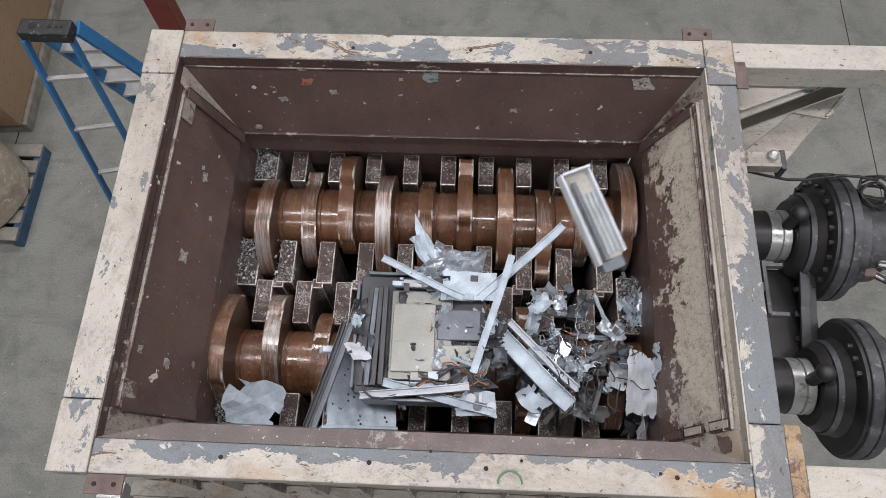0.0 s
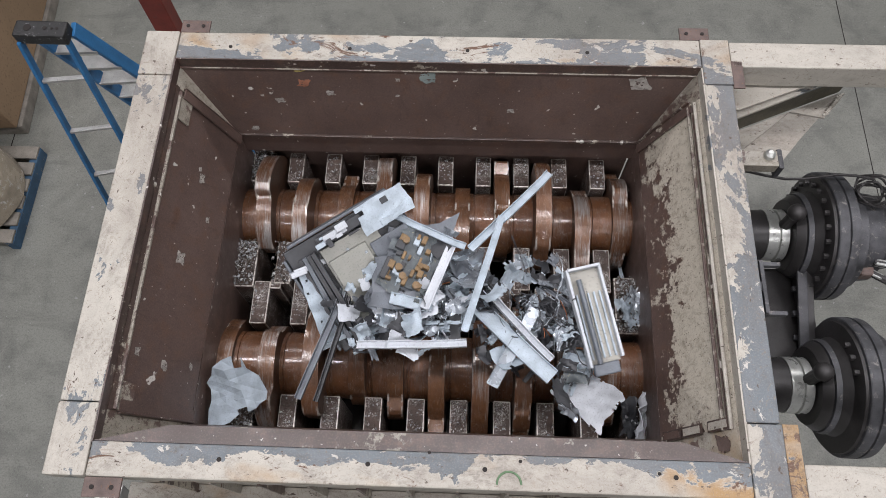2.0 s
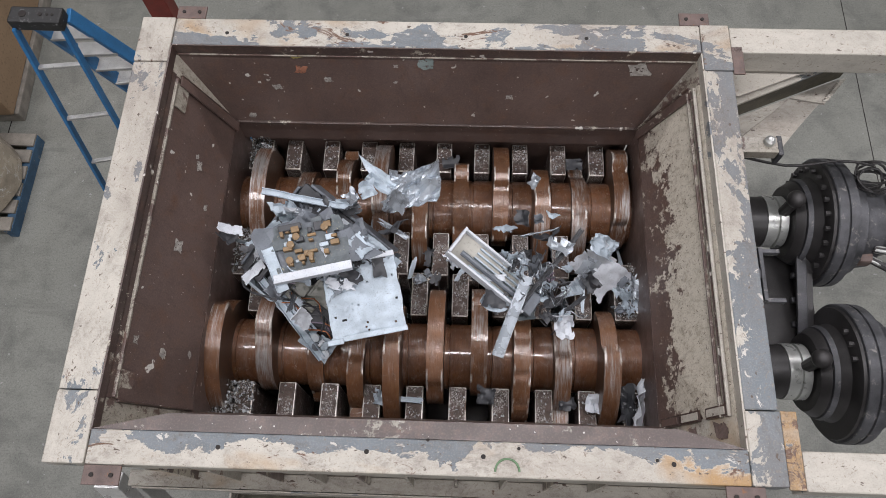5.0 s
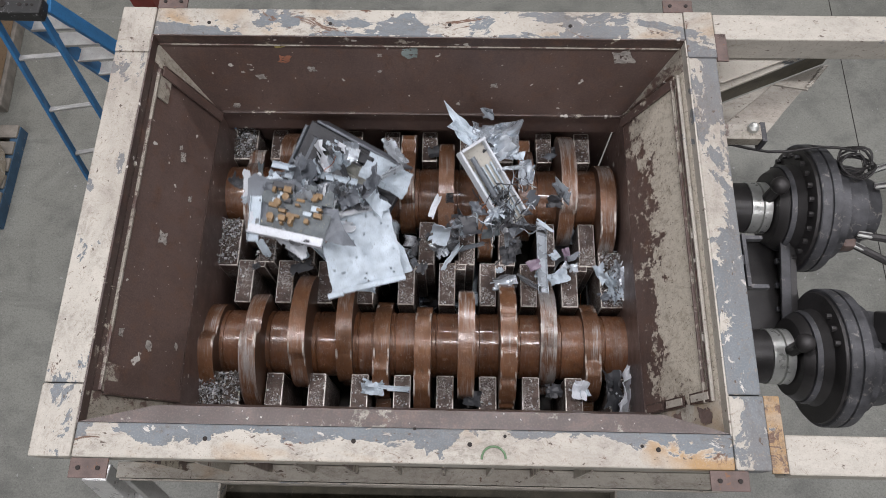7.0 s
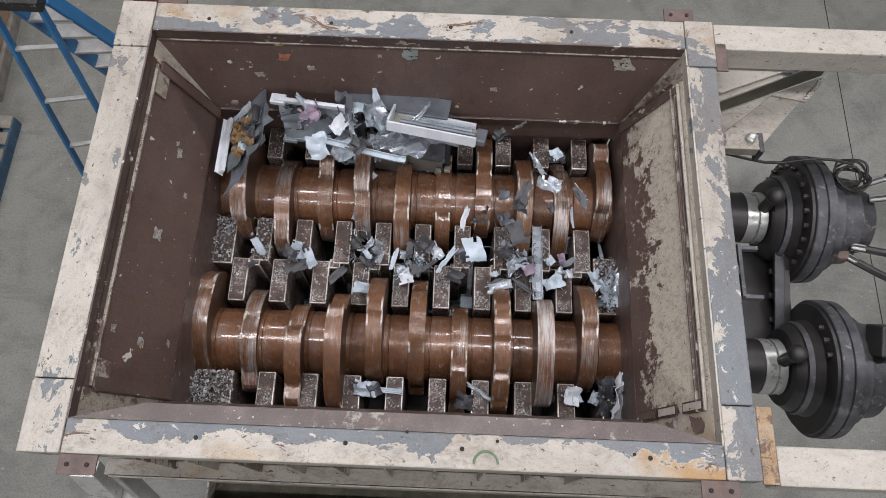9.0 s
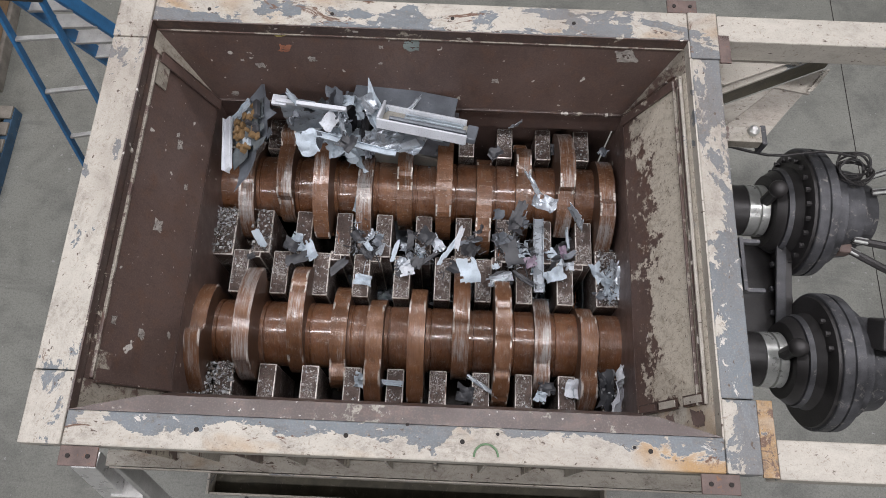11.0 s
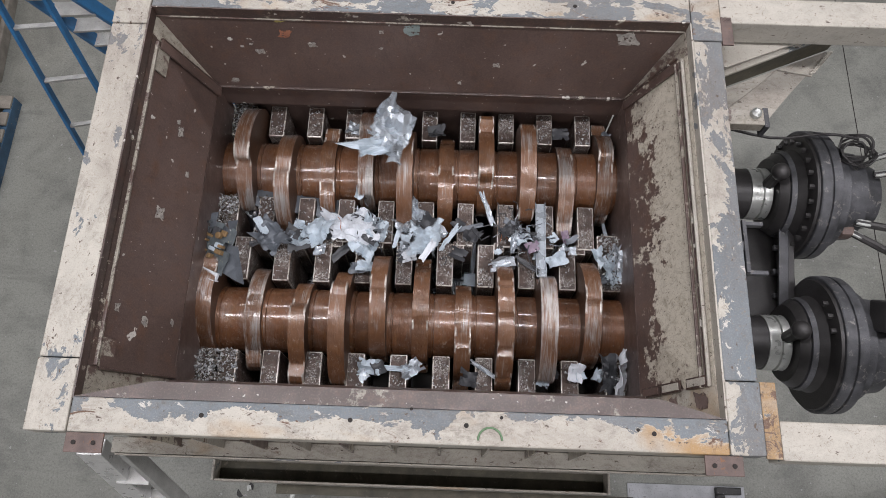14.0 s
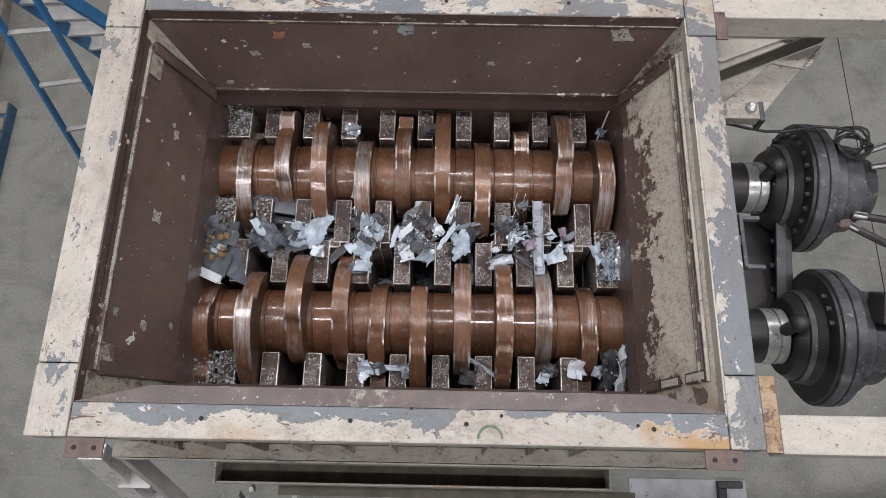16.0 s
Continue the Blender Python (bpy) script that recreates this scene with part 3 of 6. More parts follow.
# dark band under the rail and the scraped strip below it
hpart("lip_band", slab([plate_at(-1, y, z, 0.008) for y, z in ((NL, LZ), (NL, 2.918), (1.69, 2.918), (1.69, LZ))], 0.005), M_LIP, "dark brown band under the rail")
hpart("weld_strip", bar(plate_at(-1, 0.25, 2.912, 0.012), plate_at(-1, 1.67, 2.912, 0.012), 0.014, 0.014, 0.003), M_GUSSET, "scraped welded strip")
for z, mt in ((LZ - 0.02, M_CREAM), (LZ - 0.062, M_GUSSET)):
    hpart("weld_strip", bar(plate_at(1, NR, z, 0.012), plate_at(1, 1.66, z, 0.012), 0.014, 0.012, 0.003), mt, "cream welded strip with rusty grooves")
hpart("groove", bar(plate_at(1, NR, LZ - 0.041, 0.005), plate_at(1, 1.66, LZ - 0.041, 0.005), 0.014, 0.006, 0.001), M_LIP, "rusty groove between the strips")
# burnt holes in the near gusset
for x, y, z, r in ((1.082, 0.214, 2.70, 0.017), (1.137, 0.203, 2.858, 0.028)):
    bm = sheet_mesh(61 + int(100 * r), 2 * r, 2.2 * r, 0.05, 0.0, 8, 8, 0.003, 0.3)
    bmesh.ops.transform(bm, matrix=Matrix.Translation((x - 0.002, y, z + 0.012)) @ Matrix.Rotation(radians(-62), 4, "Y"), verts=bm.verts)
    hpart("burnt_hole", bm, M_BRACKET, "rusty burnt hole")
# pockets cut along the near edge of the worn plate
for z, mt in ((2.588, M_BROWN_PALE), (2.71, M_CREAM), (2.856, M_CREAM)):
    for dz, dy, mat, proud, name in ((0.056, 0.021, M_LIP, 0.010, "pocket"), (0.047, 0.014, mt, 0.014, "pocket_floor")):
        hpart(name, slab([plate_at(1, 0.274 + sy * dy, z + sz * dz, proud) for sy, sz in ((-1, 1), (-1, -1), (1, -1), (1, 1))], 0.006), mat, "rust-edged pocket in the plate's edge" if name == "pocket" else "")
for x, y in ((-1.085, 1.965), (1.16, 1.97)):
    br = hpart("bracket", cube(x - 0.065, x + 0.065, 1.938, 2.005, H - 0.012, H - 0.002, 0.002), M_BRACKET, "rusty bolted lug")
    for s in (-0.035, 0.035):
        holed(br, x + s, 1.972, 0.008)
for x in (-1.08, 1.155):
    br = hpart("bracket", cube(x - 0.067, x + 0.067, -0.07, -0.002, H - 0.012, H - 0.002, 0.002), M_BRACKET, "rusty bolted lug")
    for s in (-0.035, 0.035):
        holed(br, x + s, -0.036, 0.008)
hpart("bracket", cube(1.306, 1.355, 1.69, 1.83, H - 0.014, H - 0.004, 0.002), M_BRACKET, "rusty bolted lug")
hpart("bracket", cube(1.306, 1.362, -0.008, 0.26, H - 0.013, H - 0.003, 0.002), peeling("ochre_rust", 0.60, 0.36, 0.53, 6.6, (2, 2, 2), None, 0.9), "ochre rusted corner plate")
hpart("ring_mark", tube([(0.34 + 0.042 * math.cos(a), 0.022 + 0.042 * math.sin(a), H + 0.002) for a in [math.pi * 1.02 * k / 14 for k in range(15)]], 0.004), plain("green_paint", (0.12, 0.2, 0.11), 0.7), "green half-ring welded on the front rail")
# outer skin under the front rail
hpart("outer_skin", cube(-1.14, 1.29, 0.03, 0.045, 2.46, 2.90, 0.002), M_GRIMY, "cream outer plate under the front rail")
hpart("ledge", cube(-1.20, 1.30, -0.038, 0.028, 2.462, 2.492, 0.004), M_GRIMY, "grimy cream ledge under the front rail")
hpart("ledge_lip", cube(-1.18, 1.30, -0.046, -0.040, 2.44, 2.497, 0.001), M_CREAM, "cream upturned lip of the ledge")
for k in range(10):
    x = -0.915 + 0.1795 * k
    hpart("rib", cube(x - 0.005, x + 0.005, -0.004, 0.029, 2.493, 2.899), M_GRIMY if k % 2 else M_BROWN_PALE)

# ---- the beams and brace beside the hopper ----
for nm, b, mt in (("support_beam", (1.308, 4.6, 1.80, 1.932, H - 0.14, H - 0.004), M_CREAM), ("support_beam", (1.364, 4.6, -0.012, 0.125, H - 0.14, H - 0.006), M_CREAM)):
    t = thing(nm, "cream painted steel beam running off from the hopper", "beam", ((b[0] + b[1]) / 2, (b[2] + b[3]) / 2, b[4]), "hopper beams")
    bm = cube(b[0] - t.location.x, b[1] - t.location.x, b[2] - t.location.y, b[3] - t.location.y, 0, b[5] - b[4], 0.006)
    part("beam_body", bm, mt, t)
    for lx in (0.9, 1.5):
        part("post", cube(lx - 0.06, lx + 0.06, -0.05, 0.05, -b[4], -0.002), M_CREAM, t)
brace = thing("diagonal_brace", "cream diagonal channel brace under the rear beam", "brace", (1.32, 1.7, 2.3))


def bpart(name, corners, thick, material, label=""):
    part(name, slab([Vector(c) - Vector((1.32, 1.7, 2.3)) for c in corners], thick), material, brace, label)


bpart("corner_plate", [(1.31, 1.70, 2.84), (1.38, 1.684, 2.84), (1.80, 1.863, 2.84), (1.80, 1.93, 2.84), (1.31, 1.93, 2.84)], 0.010, M_CREAM, "cream triangular corner plate")
bpart("top_flange", [(1.31, 1.632, 2.80), (1.398, 1.672, 2.80), (1.858, 1.882, 2.80), (1.99, 1.90, 2.80), (1.99, 1.96, 2.80), (1.823, 1.93, 2.80), (1.31, 1.70, 2.80)], 0.014, M_CREAM, "cream top flange of the channel")
# a cream web, with the flange's shade put into its dark colour
bpart("web", [(1.31, 1.668, 2.785), (1.31, 1.668, 2.60), (1.98, 1.962, 2.60), (1.98, 1.962, 2.785)], 0.012, M_OLIVE, "channel web coloured dark for its shade")
bpart("bottom_flange", [(1.31, 1.66, 2.60), (1.31, 1.47, 2.60), (1.483, 1.633, 2.60), (1.723, 1.84, 2.60), (1.885, 1.81, 2.60), (1.974, 1.952, 2.60)], 0.012, M_GRIMY, "grimy cream bottom flange")
# the grimy paint darkens this cream sheet in place of shade
bpart("foot_sheet", [(1.45, 1.62, 2.30), (1.604, 1.74, 2.30), (1.794, 1.741, 2.30), (1.894, 1.863, 2.30), (2.033, 2.021, 2.30), (1.862, 2.034, 2.30), (1.58, 1.80, 2.30)], 0.010, M_GRIMY, "cream foot sheet greyed by colour for its shade")
for k in range(9):
    f = k / 8
    part("weld_bead", cube(-0.016, 0.016, -0.006, 0.006, 0, 0.012, 0.004, Matrix.Translation((1.888 + 0.095 * f - 1.32, 1.825 + 0.115 * f - 1.7, 0.301)) @ Matrix.Rotation(radians(20), 4, "Z")), M_CREAM, brace)
stub = thing("beam_stub", "rusty steel beam stub bolted beside the hopper", "beam", (1.5, 1.52, 2.55))
part("stub_body", cube(-0.19, 0.085, -0.04, 0.04, 0.09, 0.15, 0.004), M_GUSSET, stub)
part("stub_end", cube(0.0875, 0.112, -0.045, 0.055, 0.05, 0.14, 0.004), M_MOTOR, stub, "grey end plate")
part("stub_bolt", lathe([(0.0, 0.026), (0.02, 0.024), (0.03, 0.012)], 12), M_RING, stub, "bolt head", True).matrix_basis = pose(0.045, 0.012, 0.151, 0, -90, 0)

# ---- the cutting chamber ----
chamber = thing("cutting_chamber", "oily brown steel cutting chamber with rows of cleaning blocks", "chamber", (0, 0, 1.6))


def cpart(name, bm, material, label=""):
    bmesh.ops.translate(bm, vec=(0, 0, -1.6), verts=bm.verts)
    return part(name, bm, material, chamber, label, False, "square" if name == "cleaning_block" else None)


for b in ((CXL - 0.04, CXL, CYF - 0.04, CYB + 0.04), (CXR, CXR + 0.04, CYF - 0.04, CYB + 0.04), (CXL, CXR, CYB, CYB + 0.04), (CXL, CXR, CYF - 0.04, CYF)):
    back = b[3] > CYB + 0.03 and b[2] == CYB
    cpart("chamber_wall", cube(*b, 2.34 if back else 1.62, CZ - 0.012), M_BROWN)
    if back:
        cpart("chamber_wall", cube(b[0], b[1], CYB + 0.06, CYB + 0.10, 1.62, 2.36), M_BROWN)
cpart("chamber_floor", cube(CXL - 0.04, CXR + 0.04, CYF - 0.04, CYB + 0.10, 1.60, 1.62), M_PIT)
for x in (-1.0, 1.0):
    for y in (0.3, 1.68):
        cpart("leg", cube(x - 0.06, x + 0.06, y - 0.06, y + 0.06, 0.0, 1.6), M_CREAM, "cream steel leg on the floor")

AXZ, YA, YR = 2.12, 0.635, 1.425
FX = [-0.955, -0.735, -0.515, -0.32, -0.145, 0.05, 0.25, 0.442, 0.635, 0.84]
RX = [-0.85 + 0.199 * k for k in range(10)]
BT = 2.22


def finger(x, y0, y1, w=0.082):
    cpart("cleaning_block", cube(x - w / 2, x + w / 2, y0, y1, 1.75, BT, 0.006), M_BLOCK)


for k in range(1, 10):
    x = -0.95 + 0.2 * k
    finger(x, YR + 0.170, CYB + 0.058)
    finger(x, 1.02, YR - 0.175)
for k in range(9):
    x = -0.845 + 0.2 * k
    finger(x, CYF, YA - 0.168)
    finger(x, YA + 0.175, 1.032)
    # the shoulder that joins a front block to its rear one
    cpart("cleaning_block", cube(x + 0.038, x + 0.092, 0.995, 1.045, 1.75, BT - 0.003, 0.005), M_BLOCK)
finger(-0.925, YR + 0.170, CYB + 0.058, 0.12)
finger(0.965, YA + 0.175, 1.1, 0.12)
finger(0.965, CYF, YA - 0.168, 0.09)
finger(-0.945, CYF, YA - 0.168, 0.06)
finger(-0.94, 1.0, YR - 0.175, 0.10)

# ---- the two cutter shafts ----
RING, STEP, TIP, HUB = 0.186, 0.25, 0.334, 0.157


def cam_outline(sign, full=False):
    """The outline of one cutter: ring, low step, high lobe with a hooked end; sign mirrors the sense of turning."""
    pts = []
    if full:
        for k in range(96):
            r = 0.312 - (0.012 if k % 8 == 0 else 0)
            pts.append((r * math.cos(2 * math.pi * k / 96), r * math.sin(2 * math.pi * k / 96)))
        return pts

    def arc(a0, a1, r0, r1, n):
        for k in range(n + 1):
            a, r = radians(a0 + (a1 - a0) * k / n), r0 + (r1 - r0) * k / n
            pts.append((r * math.cos(a), sign * r * math.sin(a)))

    arc(4, 92, 0.292, RING, 14)
    arc(98, 184, RING, RING, 12)
    arc(-172, -166, 0.20, STEP - 0.016, 2)
    arc(-162, -102, STEP - 0.006, STEP + 0.008, 10)
    arc(-99, -97, STEP + 0.012, TIP - 0.012, 2)
    arc(-92, -4, TIP, TIP, 14)
    arc(0, 2, TIP - 0.01, 0.305, 2)
    return pts


def cutter_shaft(y, xs, trails, sign, facing, full_at=None):
    t = thing("cutter_shaft", "rust-brown turning shredder shaft with staggered hooked cutters", "cutter shaft", (0, y, AXZ), "shredder shafts")
    prof = [(-1.03, 0.09), (-1.03, HUB - 0.01), (-1.02, HUB)]
    for x in xs:
        prof += [(x + 0.055, HUB), (x + 0.057, HUB - 0.006), (x + 0.063, HUB - 0.006), (x + 0.065, HUB)]
    prof += [(1.035, HUB), (1.04, HUB - 0.01), (1.04, 0.09), (1.40, 0.09)]
    part("hub", lathe(prof, 56), M_HUB, t, "brown oiled shaft hub", True)
    shapes = {}
    for k, (x, tr) in enumerate(zip(xs, trails)):
        key = k == full_at
        if key not in shapes:
            ob = part("cutter", prism(cam_outline(sign, key), -0.038, 0.038, 0.009), M_CUTTER, t, "", False, "round")
            shapes[key] = ob.data
        else:
            ob = new("cutter", shapes[key])
            ob.parent = t
        ob.matrix_basis = pose(x, 0, 0, facing + sign * 360 * tr)
    return t


# turns by which each cutter's hook follows that of the first (front) or last (rear) one
FRONT_LAGS = [0.0, -0.20, -0.42, -0.66, -0.92, -1.09, -1.32, -1.53, -1.70, -1.91]
REAR_LAGS = [0.305 * (9 - k) for k in range(10)]
shaft_front = cutter_shaft(YA, FX, FRONT_LAGS, 1, 103.5, 7)
shaft_rear = cutter_shaft(YR, RX, REAR_LAGS, -1, 114.7)


# ---- hydraulic motors ----
def motor(y, label, bolts):
    t = thing("hydraulic_motor", label, "hydraulic motor", (1.35, y - 0.025, AXZ), "shredder motors")
    part("shaft_stub", lathe([(0.0, 0.129), (0.345, 0.129)], 40), M_MOTOR_BLACK, t, "", True)
    part("clamp_ring", lathe([(0.347, 0.12), (0.347, 0.133), (0.396, 0.135), (0.399, 0.124), (0.407, 0.124), (0.410, 0.135), (0.45, 0.135), (0.454, 0.12)], 48), M_RING, t, "bright steel clamp ring", True)
    part("hub_body", lathe([(0.456, 0.10), (0.460, 0.185), (0.500, 0.212), (0.505, 0.19)], 48), M_MOTOR_BLACK, t, "", True)
    part("face_ring", lathe([(0.506, 0.19), (0.507, 0.218), (0.530, 0.226), (0.532, 0.19)], 56), M_MOTOR, t, "grey raised ring on the face", True)
    part("flange_face", lathe([(0.533, 0.20), (0.575, 0.235), (0.585, 0.312), (0.598, 0.316), (0.599, 0.20)], 64), M_MOTOR_BLACK, t, "black oily flange face", True)
    part("flange", lathe([(0.600, 0.24), (0.601, 0.328), (0.606, 0.332), (0.645, 0.333), (0.647, 0.322), (0.655, 0.322), (0.657, 0.333), (0.70, 0.330), (0.702, 0.25)], 64), M_MOTOR, t, "round grey motor flange", True)
    for k in bolts:
        a = 2 * math.pi * k / 24
        bm = lathe([(0.558, 0.014), (0.583, 0.014)], 6)
        bmesh.ops.translate(bm, vec=(0.0, 0.275 * math.cos(a), 0.275 * math.sin(a)), verts=bm.verts)
        part("bolt", bm, M_MOTOR_BLACK, t)
    part("motor_body", lathe([(0.704, 0.25), (0.71, 0.27), (0.77, 0.27), (0.79, 0.235), (0.88, 0.225), (0.90, 0.18), (0.98, 0.16)], 48), M_MOTOR, t, "", True)
    bm = bmesh.new()
    bmesh.ops.create_uvsphere(bm, u_segments=20, v_segments=12, radius=0.044)
    bmesh.ops.translate(bm, vec=(0.43, 0.0, 0.27), verts=bm.verts)
    part("ball_cap", bm, M_MOTOR_BLACK, t, "dark ball cap on the motor", True)
    stem = lathe([(0.0, 0.03), (0.13, 0.03)], 12)
    bmesh.ops.transform(stem, matrix=Matrix.Translation((0.43, 0.0, 0.12)) @ Matrix.Rotation(radians(-90), 4, "Y"), verts=stem.verts)
    part("stem", stem, M_MOTOR_BLACK, t)
    return t


motor_rear = motor(YR, "dark grey radial hydraulic motor with bolted flange and hoses", range(24))
motor_front = motor(YA, "dark grey radial hydraulic motor with round flange", (4, 5, 6))
arm = thing("torque_arm", "black steel torque arm between the two motors", "torque arm", (1.87, 1.005, AXZ))
part("arm_plate", prism([(0.30, 0.06), (0.02, -0.02), (-0.30, -0.10), (-0.30, -0.135), (0.30, -0.135)], 0.02, 0.06, 0.004), M_MOTOR_BLACK, arm)
part("housing", cube(-0.50, 0.12, -0.24, 0.27, -0.40, -0.14, 0.02), M_MOTOR_BLACK, arm, "black gearbox housing between the shafts")
part("stiffener", bar((0.005, 0.29, 0.05), (0.005, -0.29, -0.11), 0.05, 0.02, 0.004), M_MOTOR, arm, "grey stiffener strip")
for y, z in ((0.12, -0.06), (0.0, -0.1), (-0.12, -0.13)):
    part("arm_bolt", cube(-0.02, 0.019, y - 0.014, y + 0.014, z - 0.014, z + 0.014, 0.004), M_MOTOR, arm)

# ---- ladder, pallet, cartons, post ----
ladder = thing("step_ladder", "blue fibreglass step ladder with black top cap and metal steps", "ladder", (-2.2, 2.5, 0))


def lpart(name, bm, material, label=""):
    bmesh.ops.translate(bm, vec=(2.2, -2.5, 0), verts=bm.verts)
    return part(name, bm, material, ladder, label)


cap_m = pose(-2.25, 2.435, 2.37, 0, 0, -1)
cap = lpart("top_cap", cube(-0.15, 0.15, -0.055, 0.055, -0.05, 0.03, 0.012, cap_m), M_BLACK, "scuffed black plastic top cap")
for x, r in ((-0.07, 0.022), (0.03, 0.012), (0.07, 0.008), (0.1, 0.008)):
    bm = lathe([(-0.003, r), (0.0, r)], 16)
    bmesh.ops.transform(bm, matrix=Matrix.Translation((2.2, -2.5, 0)) @ cap_m @ Matrix.Translation((x, 0, 0.033)) @ Matrix.Rotation(radians(-90), 4, "Y"), verts=bm.verts)
    part("tool_hole", bm, M_DARKSEAM, cap)
RL = [Vector((-2.385, 2.39, 2.34)), Vector((-2.55, 1.99, 0))]
RR = [Vector((-2.12, 2.41, 2.34)), Vector((-2.20, 2.10, 0))]
FL = [Vector((-2.34, 2.47, 2.34)), Vector((-2.02, 2.95, 0))]
FR = [Vector((-2.10, 2.48, 2.34)), Vector((-1.62, 3.02, 0))]
for a, b in (RL, RR):
    lpart("rear_rail", bar(a, b, 0.022, 0.05, 0.004, (0, 1, 0.2)), M_BLUE, "blue rear rail")
for a, b in (FL, FR):
    rail = lpart("front_rail", bar(a, b, 0.03, 0.085, 0.004, (0, 1, 0.2)), M_BLUE, "blue front rail with stencilled mark")
for k in range(1, 11):
    f = k * 0.09
    lpart("step", bar(FL[0].lerp(FL[1], f), FR[0].lerp(FR[1], f), 0.10, 0.02, 0.003), M_ALU, "ribbed metal step")
for f in (0.13, 0.32, 0.51, 0.70, 0.89):
    lpart("rear_rung", bar(RL[0].lerp(RL[1], f), RR[0].lerp(RR[1], f), 0.03, 0.02, 0.003), M_ALU, "aluminium rear rung")

carton = thing("gaylord_box", "large brown cardboard bulk box with white labels on a pallet", "box", (-4.5, 4.0, 0))
part("carton_body", cube(-0.62, 0.60, -0.86, 0.86, 0.13, 1.15, 0.015, Matrix.Rotation(radians(3.5), 4, "Z")), M_CARD, carton)
part("base_pallet", cube(-0.60, 0.63, -0.84, 0.88, 0.0, 0.128, 0.01, Matrix.Rotation(radians(3.5), 4, "Z")), M_PALLET, carton, "worn wooden base pallet")
pallet = thing("pallet", "blue-edged wooden pallet on the floor", "pallet", (-4.1, 2.55, 0))
for k in range(6):
    part("deck_board", cube(-0.5, 0.5, -0.48 + k * 0.16, -0.36 + k * 0.16, 0.12, 0.142, 0.003), M_PALLET, pallet)
for x in (-0.47, 0.0, 0.47):
    part("stringer", cube(x - 0.035, x + 0.035, -0.48, 0.44, 0.0, 0.118, 0.003), M_PALLET_BLUE, pallet, "blue painted stringer")
load = thing("wrapped_load", "stretch-wrapped load standing on a pallet", "load", (-4.1, 2.55, 0.144))
bm = lathe([(0.0, 0.42), (0.02, 0.45), (0.40, 0.45), (0.52, 0.40), (0.56, 0.28)], 28)
bmesh.ops.transform(bm, matrix=Matrix.Translation((0.05, -0.05, 0)) @ Matrix.Rotation(radians(-90), 4, "Y"), verts=bm.verts)
for v in bm.verts:
    v.co += 0.03 * noise.noise_vector(v.co * 4)
part("wrapped_drum", bm, M_WRAP, load, "", True)
post = thing("red_post", "dark red painted steel post standing behind the hopper", "post", (-1.62, 2.62, 0))
part("post_body", cube(-0.065, 0.065, -0.05, 0.05, 0.0, 4.2, 0.006), M_RED, post)
part("post_foot", cube(-0.12, 0.12, -0.12, 0.12, 0.0, 0.012), M_RED, post)
for lx, ly in LAMPS:
    t = thing("high_bay_lamp", "linear high-bay lamp under the roof", "lamp", (lx, ly, LAMP_Z), "roof lamps")
    part("housing", cube(-0.84, 0.84, -0.28, 0.28, 0.03, 0.12, 0.01), M_ALU, t)
    part("cord", cube(-0.01, 0.01, -0.01, 0.01, 0.12, 9.0 - LAMP_Z), M_BLACK, t)

for m, pts in (
    (motor_rear, [[(0.92, 0.12, 0.20), (1.15, 0.18, 0.28), (1.6, 0.12, 0.28), (2.2, 0.1, 0.2)], [(0.92, 0.03, 0.21), (1.15, 0.03, 0.30), (1.6, 0.0, 0.30), (2.2, -0.05, 0.2)], [(0.84, -0.19, 0.12), (1.02, -0.23, 0.14), (1.4, -0.34, 0.02), (1.7, -0.6, -0.2)], [(0.82, -0.22, 0.08), (0.98, -0.32, 0.09), (1.3, -0.42, 0.0), (1.6, -0.7, -0.3)]]),
    (motor_front, [[(0.92, 0.12, 0.18), (1.15, 0.16, 0.24), (2.2, 0.15, 0.2)], [(0.90, -0.16, 0.14), (1.10, -0.22, 0.16), (2.2, -0.3, 0.0)]]),
):
    for p in pts:
        a = [Vector(v) for v in p]
        curve = [a[0].lerp(a[1], k / 4) for k in range(4)] + [a[1].lerp(a[2], k / 5) for k in range(5)] + [a[2].lerp(a[-1], k / 5) for k in range(6)]
        part("hose", tube(curve, 0.019), M_MOTOR_BLACK, m, "black hydraulic hose", True)
        part("hose_fitting", bar(a[0], a[0].lerp(a[1], 0.4), 0.034, 0.034, 0.008), M_RING, m, "bright hose fitting")
rc = random.Random(9)
for k in range(7):
    c = Vector((0.80 + rc.uniform(-0.02, 0.02), 0.12 + rc.uniform(-0.02, 0.02), 0.27 + 0.006 * k))
    r = rc.uniform(0.06, 0.1)
    part("cable_coil", tube([c + Vector((r * math.cos(a), r * 0.8 * math.sin(a), 0.015 * math.sin(3 * a + k))) for a in [2 * math.pi * j / 20 for j in range(21)]], 0.006, 6), M_MOTOR_BLACK, motor_rear, "coiled black cable")
part("cable", tube([(0.80 - 0.088 * k, 0.16 + 0.02 * math.sin(k), 0.33 + 0.004 * k) for k in range(10)], 0.007), M_MOTOR_BLACK, motor_rear, "black cable to the hopper")
part("valve_block", cube(0.76, 0.92, 0.10, 0.24, 0.2, 0.34, 0.01, Matrix.Rotation(radians(20), 4, "X")), M_MOTOR_BLACK, motor_front, "black valve block")
part("pipe_fitting", cube(0.78, 0.85, -0.25, -0.19, 0.03, 0.1, 0.012), M_BRACKET, motor_rear, "rusty red fitting")
bracket = thing("angle_bracket", "brown angle iron bracket beside the hopper rail", "bracket", (1.332, 0.80, 2.90))
